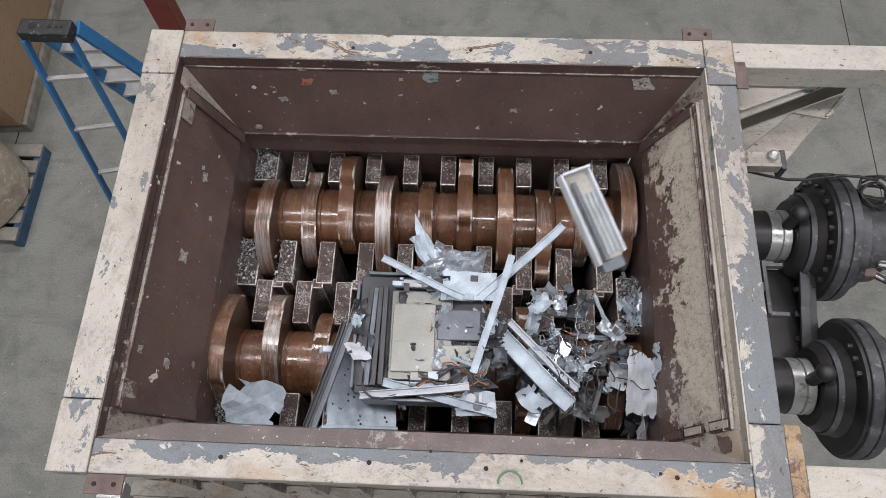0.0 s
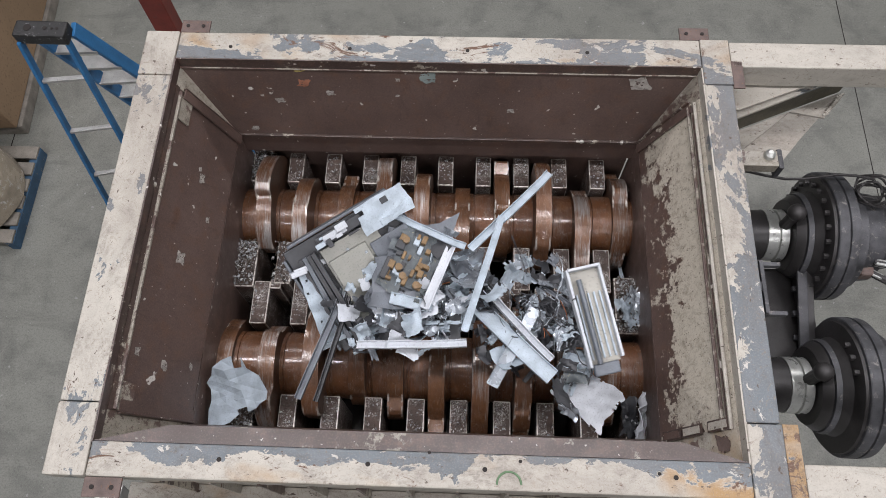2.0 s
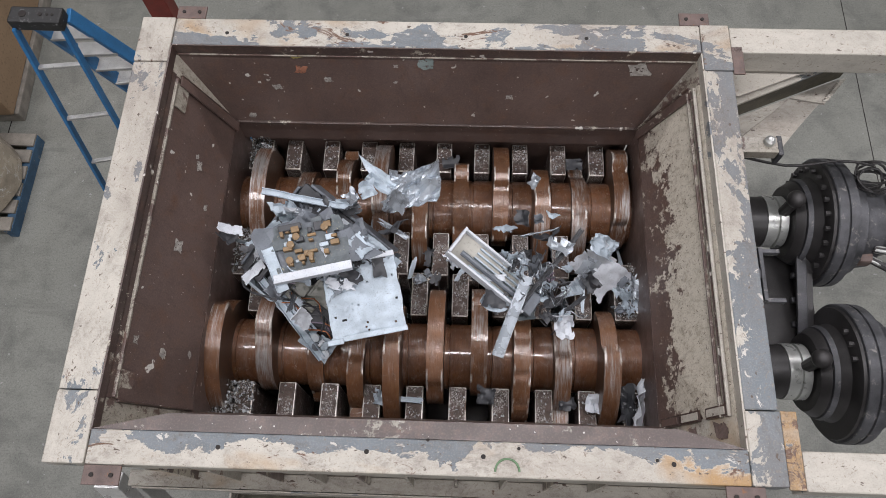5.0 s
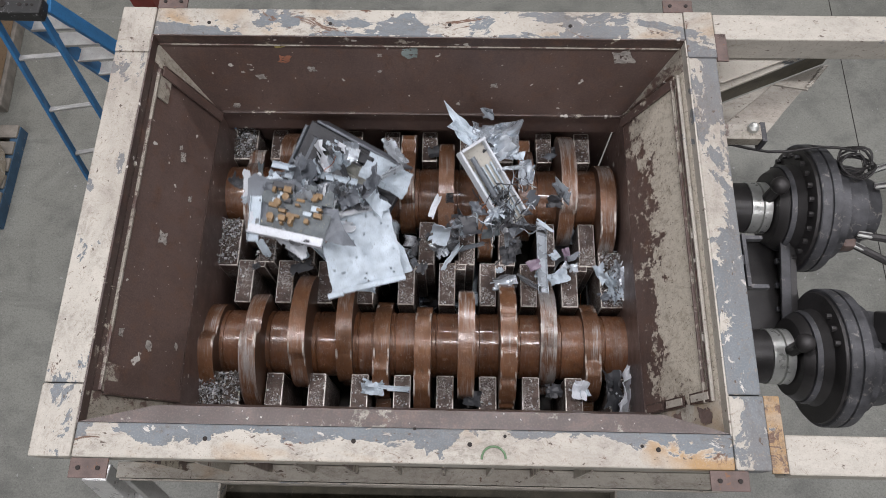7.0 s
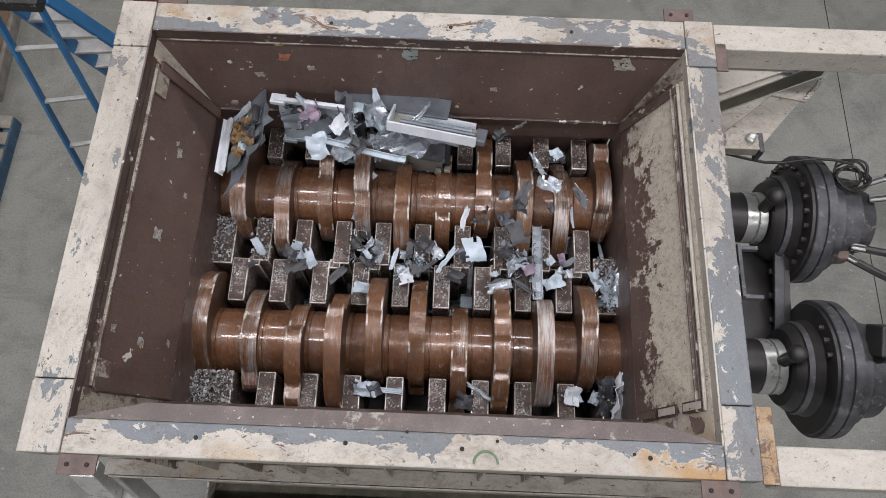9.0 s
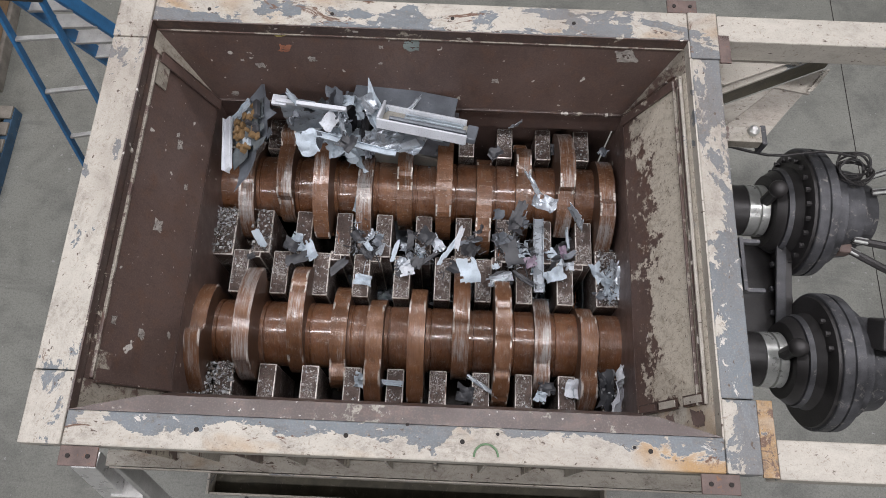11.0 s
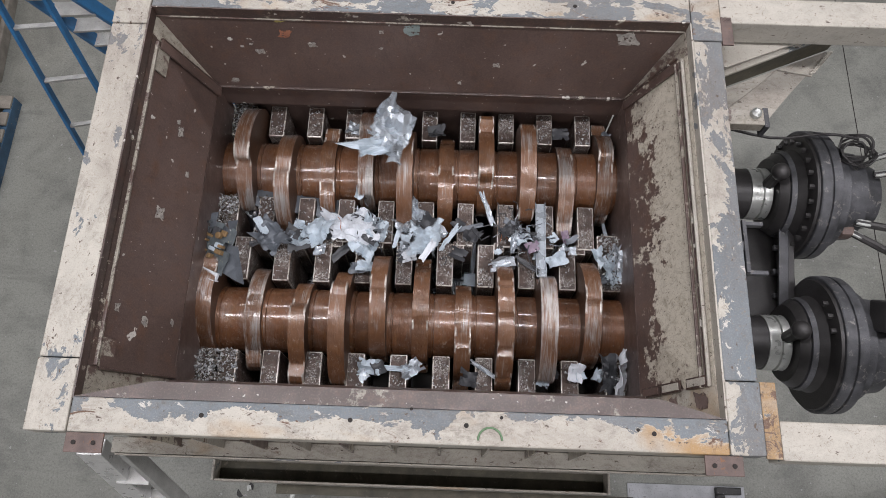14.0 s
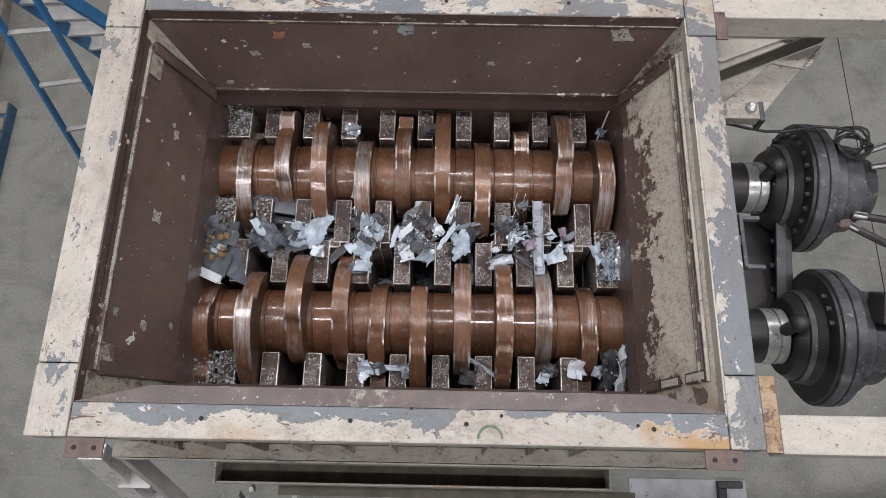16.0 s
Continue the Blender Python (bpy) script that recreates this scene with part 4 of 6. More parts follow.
part("bracket_web", cube(-0.006, 0.010, -0.11, 0.11, 0, 0.05, 0.002), M_MOTOR, bracket)
part("bracket_arm", cube(0.011, 0.085, -0.11, -0.094, 0, 0.03, 0.002), M_MOTOR, bracket)
part("bracket_arm", cube(0.011, 0.085, 0.094, 0.11, 0, 0.03, 0.002), M_MOTOR, bracket)
part("bracket_foot", cube(-0.026, -0.007, -0.02, 0.02, 0.01, 0.05, 0.002), M_MOTOR, bracket)
block = thing("bearing_block", "dark steel bearing block beside the chamber", "bearing", (1.2, 1.0, 1.75))
part("block_body", cube(-0.145, 0.12, -0.72, 0.72, 0, 0.75, 0.01), M_MOTOR_BLACK, block)
part("top_plate", cube(-0.1, 0.3, 0.58, 0.72, 0.752, 0.78, 0.004), M_CREAM, block, "cream top plate")
for y in (0.55, 0.62, 0.69):
    part("bolt", cube(0.02, 0.05, y, y + 0.03, 0.781, 0.80, 0.003), M_MOTOR_BLACK, block)

# ---- in front of the machine ----
for k in range(40):
    rl = random.Random(300 + k)
    x, y = rl.uniform(-1.3, 1.4), rl.uniform(-0.35, -0.1)
    t = tagged(part("floor_scrap", slab([(-0.02, -0.01, 0), (0.02 + 0.03 * rl.random(), -0.012, 0.004), (0.015, 0.02, 0.008), (-0.015, 0.012 + 0.02 * rl.random(), 0.004)], 0.002), M_RING if k % 3 else M_MOTOR_BLACK), "small shredded scrap lying on the floor", "scrap", "scrap on the floor")
    t.matrix_basis = pose(x, y, 0.004, 0, 0, rl.uniform(0, 360))
trough = thing("steel_trough", "dirty cream steel channel trough in front of the machine", "trough", (0.02, -0.05, 1.6))
part("trough_back", cube(-0.98, 0.98, 0.035, 0.045, 0.0, 0.22, 0.002), M_GRIMY, trough)
part("trough_front", cube(-0.98, 0.98, -0.065, -0.055, 0.0, 0.20, 0.002), M_GRIMY, trough)
part("trough_floor", cube(-0.98, 0.98, -0.055, 0.035, 0.10, 0.11), M_OLIVE, trough)
part("trough_end", cube(-0.992, -0.98, -0.065, 0.045, 0.0, 0.22, 0.002), M_GRIMY, trough)
part("trough_end", cube(0.98, 0.992, -0.065, 0.045, 0.0, 0.22, 0.002), M_GRIMY, trough)
part("trough_lip", cube(-0.7, 1.15, -0.115, -0.068, 0.02, 0.035, 0.002), M_OLIVE, trough, "dirty flat lip bar")
for x in (-0.9, 0.9):
    part("trough_leg", cube(x - 0.03, x + 0.03, -0.04, 0.02, -1.6, -0.002), M_CREAM, trough)
alu = thing("aluminium_ladder", "aluminium step ladder leaning beside the machine front", "ladder", (-1.25, -0.35, 0))
M_ALU_BRIGHT = plain("ribbed_aluminium", (0.66, 0.66, 0.65), 0.3, 0.45, 0.15, 20, 0.1, (0.3, 0.3, 0.29), 0.66)
for x0, x1 in ((-1.335, -1.265), (-1.19, -0.99)):
    a, b = Vector((x0 + 1.25, 0.34, 2.38)), Vector((x1 + 1.25, -0.40, 0))
    wide = x0 < -1.3
    part("rail", bar(a, b, 0.11 if wide else 0.03, 0.075, 0.004, (0, 1, 0.3)), M_ALU_BRIGHT if wide else M_ALU, alu)
    for g in (-0.034, 0.0, 0.034) if wide else (0.0,):
        o = Vector((g, 0.012, 0.036))
        part("rail_groove", bar(a + o, b + o, 0.008, 0.008, 0.001, (0, 1, 0.3)), M_MOTOR, alu, "grey groove in the rail")
    if wide:
        c, d = a.lerp(b, 0.62) + Vector((0, 0.013, 0.037)), a.lerp(b, 0.70) + Vector((0, 0.013, 0.037))
        part("sticker", bar(c, d, 0.05, 0.006, 0.0, (0, 1, 0.3)), plain("yellow_ladder_sticker", (0.45, 0.40, 0.10), 0.6), alu, "yellow warning sticker")
for k in range(1, 8):
    f = k / 8
    a = Vector((-1.33, 0.33, 2.38)).lerp(Vector((-1.28, -0.42, 0)), f)
    b = Vector((-1.20, 0.33, 2.38)).lerp(Vector((-0.98, -0.42, 0)), f)
    part("step", bar(a + Vector((1.25, 0, 0)), b + Vector((1.25, 0, 0)), 0.08, 0.02, 0.003), M_ALU, alu)
pad = thing("cardboard_sheet", "pale dirty cardboard sheet lying on the floor", "cardboard", (1.98, -0.35, 0))
part("pad_sheet", cube(-0.45, 0.4, -0.35, 0.37, 0.002, 0.012, 0.002), plain("dirty_white_card", (0.42, 0.43, 0.45), 0.8, 0, 0.25, 6, 0.2, (0.2, 0.2, 0.2), 0.6), pad)
clamp = thing("black_clamp", "small black metal clamp on the floor", "clamp", (2.25, -0.02, 0.013))
part("clamp_body", merge(cube(-0.09, 0.09, -0.02, 0.03, 0, 0.05, 0.006), cube(-0.09, -0.03, -0.16, -0.02, 0, 0.05, 0.006), cube(-0.1, 0.0, -0.2, -0.15, 0, 0.04, 0.006)), M_BLACK, clamp)

# ---- scrap in the hopper ----
M_PALE = plain("pale_blue_grey_plastic", (0.40, 0.465, 0.52), 0.45, 0.1, 0.25, 14, 0.2, (0.22, 0.24, 0.26), 0.62)
M_WHITE = plain("white_plastic_scrap", (0.56, 0.59, 0.63), 0.5, 0, 0.12, 10, 0.15, (0.42, 0.43, 0.44), 0.66)
M_ZINC = plain("zinc_sheet", (0.25, 0.25, 0.225), 0.4, 0.5, 0.15, 10, 0.1, (0.2, 0.19, 0.17), 0.66)
M_FOIL = plain("bright_crumpled_sheet", (0.40, 0.44, 0.48), 0.28, 0.5, 0.2, 16, 0.2)
M_CHAR = plain("charcoal_plastic", (0.045, 0.047, 0.052), 0.45, 0, 0.3, 16, 0.2, (0.2, 0.2, 0.21), 0.66)
M_SLATE = plain("slate_grey_sheet", (0.13, 0.145, 0.165), 0.42, 0.2, 0.25, 12, 0.2, (0.3, 0.31, 0.33), 0.64)
M_PCB = plain("circuit_board_green", (0.095, 0.112, 0.12), 0.45, 0, 0.3, 30, 0.3, (0.3, 0.28, 0.2), 0.6)
M_GOLD = plain("amber_components", (0.21, 0.135, 0.065), 0.4, 0.1, 0.3, 22, 0.2)
M_COPPER = plain("copper_wire", (0.34, 0.13, 0.06), 0.4, 0.6, 0.2, 20, 0.1)
M_MAUVE = plain("mauve_film", (0.20, 0.15, 0.20), 0.3, 0, 0.2, 12, 0.1)


def littering(name):
    m, nt, b = nodes_of(name, 0.45, 0.2)
    g = nt.nodes.new("ShaderNodeNewGeometry")
    r = nt.nodes.new("ShaderNodeValToRGB")
    nt.links.new(g.outputs["Random Per Island"], r.inputs[0])
    e = r.color_ramp.elements
    e[0].color, e[1].color = (0.08, 0.07, 0.065, 1), (0.62, 0.62, 0.62, 1)
    e.new(0.45).color = (0.22, 0.22, 0.22, 1)
    e.new(0.75).color = (0.38, 0.40, 0.42, 1)
    e.new(0.30).color = (0.10, 0.08, 0.06, 1)
    nt.links.new(r.outputs[0], b.inputs["Base Color"])
    return m


M_CHIPS = littering("mixed_chips")


def strip_bm(length, w, h, bend=0.0, seed=0):
    """A long channel strip, bent a little, with turned edges."""
    rnd = random.Random(seed)
    n = 8
    prof = [(-w / 2, h), (-w / 2, 0), (w / 2, 0), (w / 2, h), (w / 2 - 0.003, h), (w / 2 - 0.003, 0.003), (-w / 2 + 0.003, 0.003), (-w / 2 + 0.003, h)]
    bm = bmesh.new()
    rings = []
    for k in range(n + 1):
        f = k / n - 0.5
        dz, dx = bend * length * (f * f * 2) + rnd.uniform(-0.003, 0.003), 0.3 * bend * length * math.sin(f * 3)
        rings.append([bm.verts.new((x + dx, f * length, z + dz)) for x, z in prof])
    for a, b in zip(rings, rings[1:]):
        for k in range(8):
            bm.faces.new((a[k], a[(k + 1) % 8], b[(k + 1) % 8], b[k]))
    bm.faces.new(rings[0])
    bm.faces.new(rings[-1][::-1])
    return bm


# the printer carcass
chassis = thing("printer_chassis", "torn grey metal printer chassis with black rails and plates", "scrap")
part("frame_pan", cube(-0.27, 0.27, -0.26, 0.25, -0.05, -0.012, 0.006), M_CHAR, chassis, "black under-frame")
part("side_panel", cube(-0.287, -0.273, -0.24, 0.22, -0.16, 0.0, 0.004), M_SLATE, chassis, "slate-grey side panel")
part("front_panel", cube(-0.24, 0.25, -0.288, -0.274, -0.14, 0.012, 0.004), M_PALE, chassis, "pale blue-grey front panel")
part("rear_panel", cube(-0.24, 0.25, 0.254, 0.268, -0.12, 0.0, 0.004), M_SLATE, chassis, "slate-grey rear panel")
part("base_plate", cube(-0.13, 0.13, -0.20, 0.18, 0.0, 0.012, 0.003), M_ZINC, chassis, "beige-grey zinc plate")
part("raised_panel", cube(-0.12, 0.06, -0.17, 0.12, 0.014, 0.03, 0.004), M_ZINC, chassis, "raised zinc panel")
part("raised_panel", cube(0.07, 0.25, -0.03, 0.10, 0.006, 0.026, 0.004), M_SLATE, chassis, "grey stepped panel")
part("raised_panel", cube(0.07, 0.24, -0.14, -0.05, 0.004, 0.02, 0.004), M_ZINC, chassis)
part("label_panel", cube(-0.12, 0.10, 0.19, 0.235, 0.0, 0.02, 0.003), M_CHAR, chassis, "charcoal label bar")
part("label", cube(-0.09, 0.02, 0.197, 0.228, 0.0205, 0.022), M_WHITE, chassis, "white printed label")
part("cover_plate", sheet_mesh(5, 0.24, 0.13, 0.05, 0.05, torn=0.08), M_PALE, chassis, "pale bent cover plate").location = (0.2, 0.2, 0.05)
for k in range(5):
    o = part("side_rail", cube(-0.010, 0.010, -0.22, 0.2, 0.0, 0.05 - 0.006 * k, 0.002), M_CHAR if k != 2 else M_SLATE, chassis, "black side rail")
    o.matrix_basis = pose(-0.155 - 0.026 * k, -0.01, -0.01 * k, 0, 0, -1.2 * k)
rk = random.Random(15)
for k in range(26):
    x, y = rk.uniform(-0.14, 0.27), rk.choice([rk.uniform(-0.27, -0.18), rk.uniform(-0.2, 0.2), rk.uniform(0.15, 0.24)])
    sx, sy = rk.uniform(0.006, 0.03), rk.uniform(0.004, 0.02)
    part("small_part", cube(x - sx, x + sx, y - sy, y + sy, 0.028, 0.034 + rk.uniform(0, 0.025), 0.002), rk.choice([M_PALE, M_ZINC, M_CHAR, M_CHAR, M_SLATE, M_WHITE]), chassis)
for k in range(5):
    y0 = -0.235 + 0.02 * k
    part("wire", tube([(0.0 + 0.035 * j, y0 + 0.03 * math.sin(j * 1.1 + k), 0.05 + 0.015 * math.cos(j * 0.9 + 2 * k)) for j in range(9)], 0.0035, 6), [M_COPPER, M_MAUVE, M_CHAR, M_CHAR, M_COPPER][k], chassis)
part("gear_plate", sheet_mesh(77, 0.16, 0.1, 0.1, 0.0, torn=0.2), M_PALE, chassis, "pale gear plate").location = (0.24, -0.29, 0.02)
for k in range(5):
    bm = lathe([(0.0, 0.02), (0.012, 0.02), (0.014, 0.008)], 12)
    bmesh.ops.rotate(bm, matrix=Matrix.Rotation(radians(-90), 3, "Y"), verts=bm.verts)
    part("gear", bm, [M_PALE, M_WHITE, M_SLATE][k % 3], chassis).location = (0.19 + 0.028 * k, -0.30 + 0.03 * (k % 2), 0.03)
part("front_bar", cube(-0.12, 0.12, -0.25, -0.21, 0.0, 0.035, 0.004), M_PALE, chassis, "pale front bar")
part("front_bar", strip_bm(0.46, 0.035, 0.02, 0.03, 3), M_PALE, chassis, "bent pale strip").matrix_basis = pose(0.08, -0.27, 0.03, 0, 0, 78)
part("cable", tube([(0.28 * math.cos(a) * 0.8, -0.22 + 0.07 * math.sin(a * 2), 0.06 + 0.02 * math.sin(a * 3)) for a in [k * 0.28 for k in range(12)]], 0.005), M_CHAR, chassis, "black cable")
for k in range(8):
    x, y = random.Random(70 + k).uniform(-0.12, 0.24), random.Random(90 + k).uniform(-0.18, 0.16)
    bm = lathe([(0.0, 0.007), (0.006, 0.007)], 8)
    bmesh.ops.rotate(bm, matrix=Matrix.Rotation(radians(-90), 3, "Y"), verts=bm.verts)
    part("screw", bm, M_FOIL, chassis).location = (x, y, 0.031)

# the amber circuit board
board = thing("circuit_board", "broken circuit board with amber and grey components", "scrap")
part("board_base", sheet_mesh(11, 0.30, 0.22, 0.06, 0.0, torn=0.12), M_PCB, board, "torn green board")
rb = random.Random(4)
for k in range(34):
    x, y = rb.uniform(-0.11, 0.11), rb.uniform(-0.08, 0.08)
    sx, sy, sz = rb.uniform(0.006, 0.02), rb.uniform(0.005, 0.014), rb.uniform(0.012, 0.035)
    part("component", cube(x - sx, x + sx, y - sy, y + sy, 0.0, sz, 0.003), rb.choice([M_GOLD, M_GOLD, M_GOLD, M_PALE, M_CHAR]), board)
for k in range(4):
    bm = lathe([(0.0, 0.016), (0.02, 0.016), (0.022, 0.008)], 14)
    bmesh.ops.rotate(bm, matrix=Matrix.Rotation(radians(-90), 3, "Y"), verts=bm.verts)
    part("coil", bm, M_GOLD, board, "amber coil").location = (rb.uniform(-0.1, 0.1), rb.uniform(-0.07, 0.07), 0.012)
part("backing_sheet", sheet_mesh(12, 0.34, 0.24, 0.12, 0.2, torn=0.3), M_SLATE, board, "bent slate-grey backing sheet").location = (0.01, 0.02, -0.025)
part("edge_strip", strip_bm(0.2, 0.05, 0.012, 0.02, 8), M_PALE, board, "pale edge strip").matrix_basis = pose(-0.16, -0.08, 0.0, 0, 0, 12)

part("edge_bar", merge(cube(-0.17, 0.16, -0.145, -0.108, 0.012, 0.03, 0.003), cube(-0.17, 0.16, -0.148, -0.142, 0.0, 0.045, 0.002)), M_WHITE, board, "white metal bar along the board's edge")
part("drive_unit", merge(cube(-0.12, -0.02, 0.07, 0.10, 0.004, 0.03, 0.006), cube(0.03, 0.07, 0.05, 0.09, 0.004, 0.022, 0.004)), M_CHAR, board, "small black drive unit")

panel = thing("perforated_panel", "pale blue-grey sheet panel pierced with small holes", "scrap")
part("panel_sheet", sheet_mesh(21, 0.31, 0.33, 0.06, 0.08, 34, 36, 0.003, 0.05, 26), M_PALE, panel, "", True)
for y in (-0.168, 0.166):
    part("edge_rail", merge(cube(-0.17, 0.16, y - 0.012, y + 0.012, 0.0, 0.02, 0.003), cube(-0.19, -0.12, y - 0.02, y + 0.004, -0.02, 0.03, 0.004)), M_WHITE if y > 0 else M_PALE, panel, "pale bent edge rail")
tray = thing("paper_tray", "white plastic printer tray with ribbed back", "scrap")
part("tray_body", merge(cube(-0.078, -0.066, -0.21, 0.21, 0, 0.05, 0.003), cube(0.066, 0.078, -0.19, 0.21, 0, 0.035, 0.003), cube(-0.07, 0.07, 0.20, 0.212, 0, 0.06, 0.003)), M_WHITE, tray)
part("tray_floor", cube(-0.066, 0.066, -0.20, 0.20, 0, 0.008, 0.002), plain("beige_tray_floor", (0.40, 0.385, 0.34), 0.45, 0, 0.15, 6, 0.1, (0.30, 0.28, 0.24), 0.62), tray, "beige tray floor")
for k in range(5):
    part("rib", cube(-0.055 + 0.025 * k, -0.047 + 0.025 * k, -0.18, 0.10, 0.009, 0.022, 0.002), M_PALE, tray)
part("roller", merge(tube([(-0.03, -0.2, 0.035), (-0.03, 0.16, 0.035)], 0.012)), M_SLATE, tray, "dark grey roller")
part("latch", cube(-0.06, 0.05, -0.25, -0.20, 0.0, 0.03, 0.006), M_SLATE, tray)
sheet = thing("plastic_cover", "torn pale blue-grey plastic cover sheet", "scrap")
part("cover_sheet", sheet_mesh(31, 0.22, 0.25, 0.07, 0.1, torn=0.35), M_PALE, sheet)
flap = thing("torn_sheet", "large torn white plastic sheet", "scrap")
part("flap_sheet", sheet_mesh(35, 0.19, 0.28, 0.10, 0.12, 22, 26, torn=0.16), M_WHITE, flap, "", True)
part("flap_fold", sheet_mesh(36, 0.09, 0.16, 0.3, 0.5, 16, 20, torn=0.12), M_PALE, flap, "", True).matrix_basis = pose(0.07, 0.12, 0.02, 20, 25, 30)
crumple = thing("crumpled_sheet", "crumpled bright metal foil sheet", "scrap")
part("foil_sheet", sheet_mesh(41, 0.24, 0.17, 0.5, 0.5, 12, 10, torn=0.22), M_FOIL, crumple)
part("foil_strip", sheet_mesh(42, 0.08, 0.22, 0.4, 0.4, torn=0.4), M_PALE, crumple).matrix_basis = pose(-0.12, 0.05, 0.01, 0, 10, 30)

HEAP_LEFT = [
    (0, 0.016, 0.638, 2.62),
    (1.2, 0.011, 0.65, 2.62),
    (1.5, -0.125, 0.733, 2.66),
    (2, -0.031, 0.805, 2.66),
    (2.5, -0.187, 0.896, 2.62),
    (3, -0.256, 1.086, 2.6),
    (3.5, -0.312, 1.082, 2.58),
    (4, -0.512, 1.036, 2.58),
    (6.3, -0.504, 0.941, 2.58),
    (6.6, -0.534, 0.961, 2.58),
    (7, -0.447, 1.201, 2.6),
    (7.4, -0.432, 1.352, 2.6),
    (7.8, -0.545, 1.531, 2.6),
    (8.2, -0.454, 1.653, 2.6),
    (9, -0.315, 1.632, 2.58),
    (11.5, -0.376, 1.608, 2.56),
    (12.2, -0.376, 1.569, 2.56),
    (12.4, -0.473, 1.236, 2.58),
    (12.8, -0.433, 1.0, 2.52),
    (13.2, -0.443, 1.036, 2.48),
    (14, -0.238, 1.009, 2.44),
    (14.5, -0.235, 1.0, 2.42),
    (16, -0.175, 1.021, 2.42),
]
HEAP_RIGHT = [
    (0, 0.624, 0.602, 2.56),
    (1.2, 0.656, 0.633, 2.56),
    (1.5, 0.577, 0.623, 2.6),
    (2, 0.51, 0.745, 2.58),
    (2.5, 0.465, 0.831, 2.56),
    (3, 0.515, 0.859, 2.54),
    (3.5, 0.54, 0.858, 2.52),
    (4, 0.571, 0.88, 2.5),
    (6.3, 0.4, 1.016, 2.5),
    (7, 0.361, 1.222, 2.52),
    (8, 0.426, 1.427, 2.5),
    (9, 0.485, 1.234, 2.48),
    (11.5, 0.454, 1.08, 2.44),
    (13, 0.32, 0.98, 2.42),
    (14.5, 0.191, 0.965, 2.4),
    (16, 0.091, 0.977, 2.4),
]


def glide(path, t):
    """The place on a path of (seconds, x, y, z) at t."""
    for a, b in zip(path, path[1:]):
        if t <= b[0]:
            f = max(0.0, (t - a[0]) / (b[0] - a[0]))
            return Vector(a[1:]).lerp(Vector(b[1:]), f)
    return Vector(path[-1][1:])


# loose strips and shreds that ride with the two heaps
SHREDS = []


def shred(kind, label, mesh, material, path, off, turn, leave, rest, seed):
    ob = part(kind, mesh, material, None, "", True)
    tagged(ob, label, "scrap", "shredded scrap")
    SHREDS.append((ob, path, Vector(off), turn, leave, rest, seed))


def strip_at(a, b, w, h, mat, label, path, dz, leave, seed, rest):
    a, b = Vector((*a, 0)), Vector((*b, 0))
    c, d = (a + b) / 2, b - a
    off = c - Vector((path[0][1], path[0][2], 0)) + Vector((0, 0, dz))
    shred("strip", label, strip_bm(d.length, w, h, 0.05, seed), mat, path, off, (4, 0, math.degrees(math.atan2(-d.x, d.y))), leave, rest, seed)


strip_at((0.229, 0.788), (0.575, 1.133), 0.035, 0.016, M_PALE, "long pale grey channel strip", HEAP_LEFT, 0.10, 3.4, 51, (0.3, 1.0, 1.7))
strip_at((0.213, 0.467), (0.349, 0.976), 0.03, 0.014, M_PALE, "pale grey channel strip", HEAP_LEFT, 0.12, 4.6, 52, (-0.1, 1.02, 1.7))
strip_at((-0.442, 0.212), (-0.308, 0.77), 0.03, 0.02, M_SLATE, "dark slate grey channel strip", HEAP_LEFT, 0.0, 3.0, 53, (-0.2, 0.8, 1.9))
strip_at((-0.47, 0.25), (-0.36, 0.70), 0.02, 0.02, M_CHAR, "bent black plastic strip", HEAP_LEFT, -0.02, 2.6, 54, (-0.3, 0.9, 1.9))
strip_at((0.255, 0.713), (0.606, 0.366), 0.07, 0.02, M_PALE, "pale grey perforated metal rail", HEAP_RIGHT, 0.08, 3.2, 55, (0.5, 0.9, 1.95))
strip_at((0.35, 0.72), (0.64, 0.44), 0.03, 0.03, M_WHITE, "white plastic channel strip", HEAP_RIGHT, 0.05, 3.8, 56, (0.4, 1.0, 1.7))
strip_at((-0.25, 0.36), (0.191, 0.42), 0.03, 0.02, M_WHITE, "white bent plastic strip", HEAP_LEFT, 0.08, 4.0, 57, (-0.5, 1.0, 1.7))
strip_at((0.62, 0.30), (0.92, 0.72), 0.02, 0.02, M_CHAR, "long black plastic rod", HEAP_RIGHT, 0.03, 6.0, 58, (0.9, 0.8, 1.9))
strip_at((-0.2, 0.95), (0.16, 0.78), 0.03, 0.012, M_PALE, "pale grey bent arm", HEAP_LEFT, 0.12, 13.0, 59, (-0.35, 0.98, 1.7))
strip_at((0.45, 0.30), (0.60, 0.65), 0.05, 0.02, M_FOIL, "bright bent metal channel", HEAP_RIGHT, 0.02, 5.0, 60, (0.62, 1.05, 2.25))

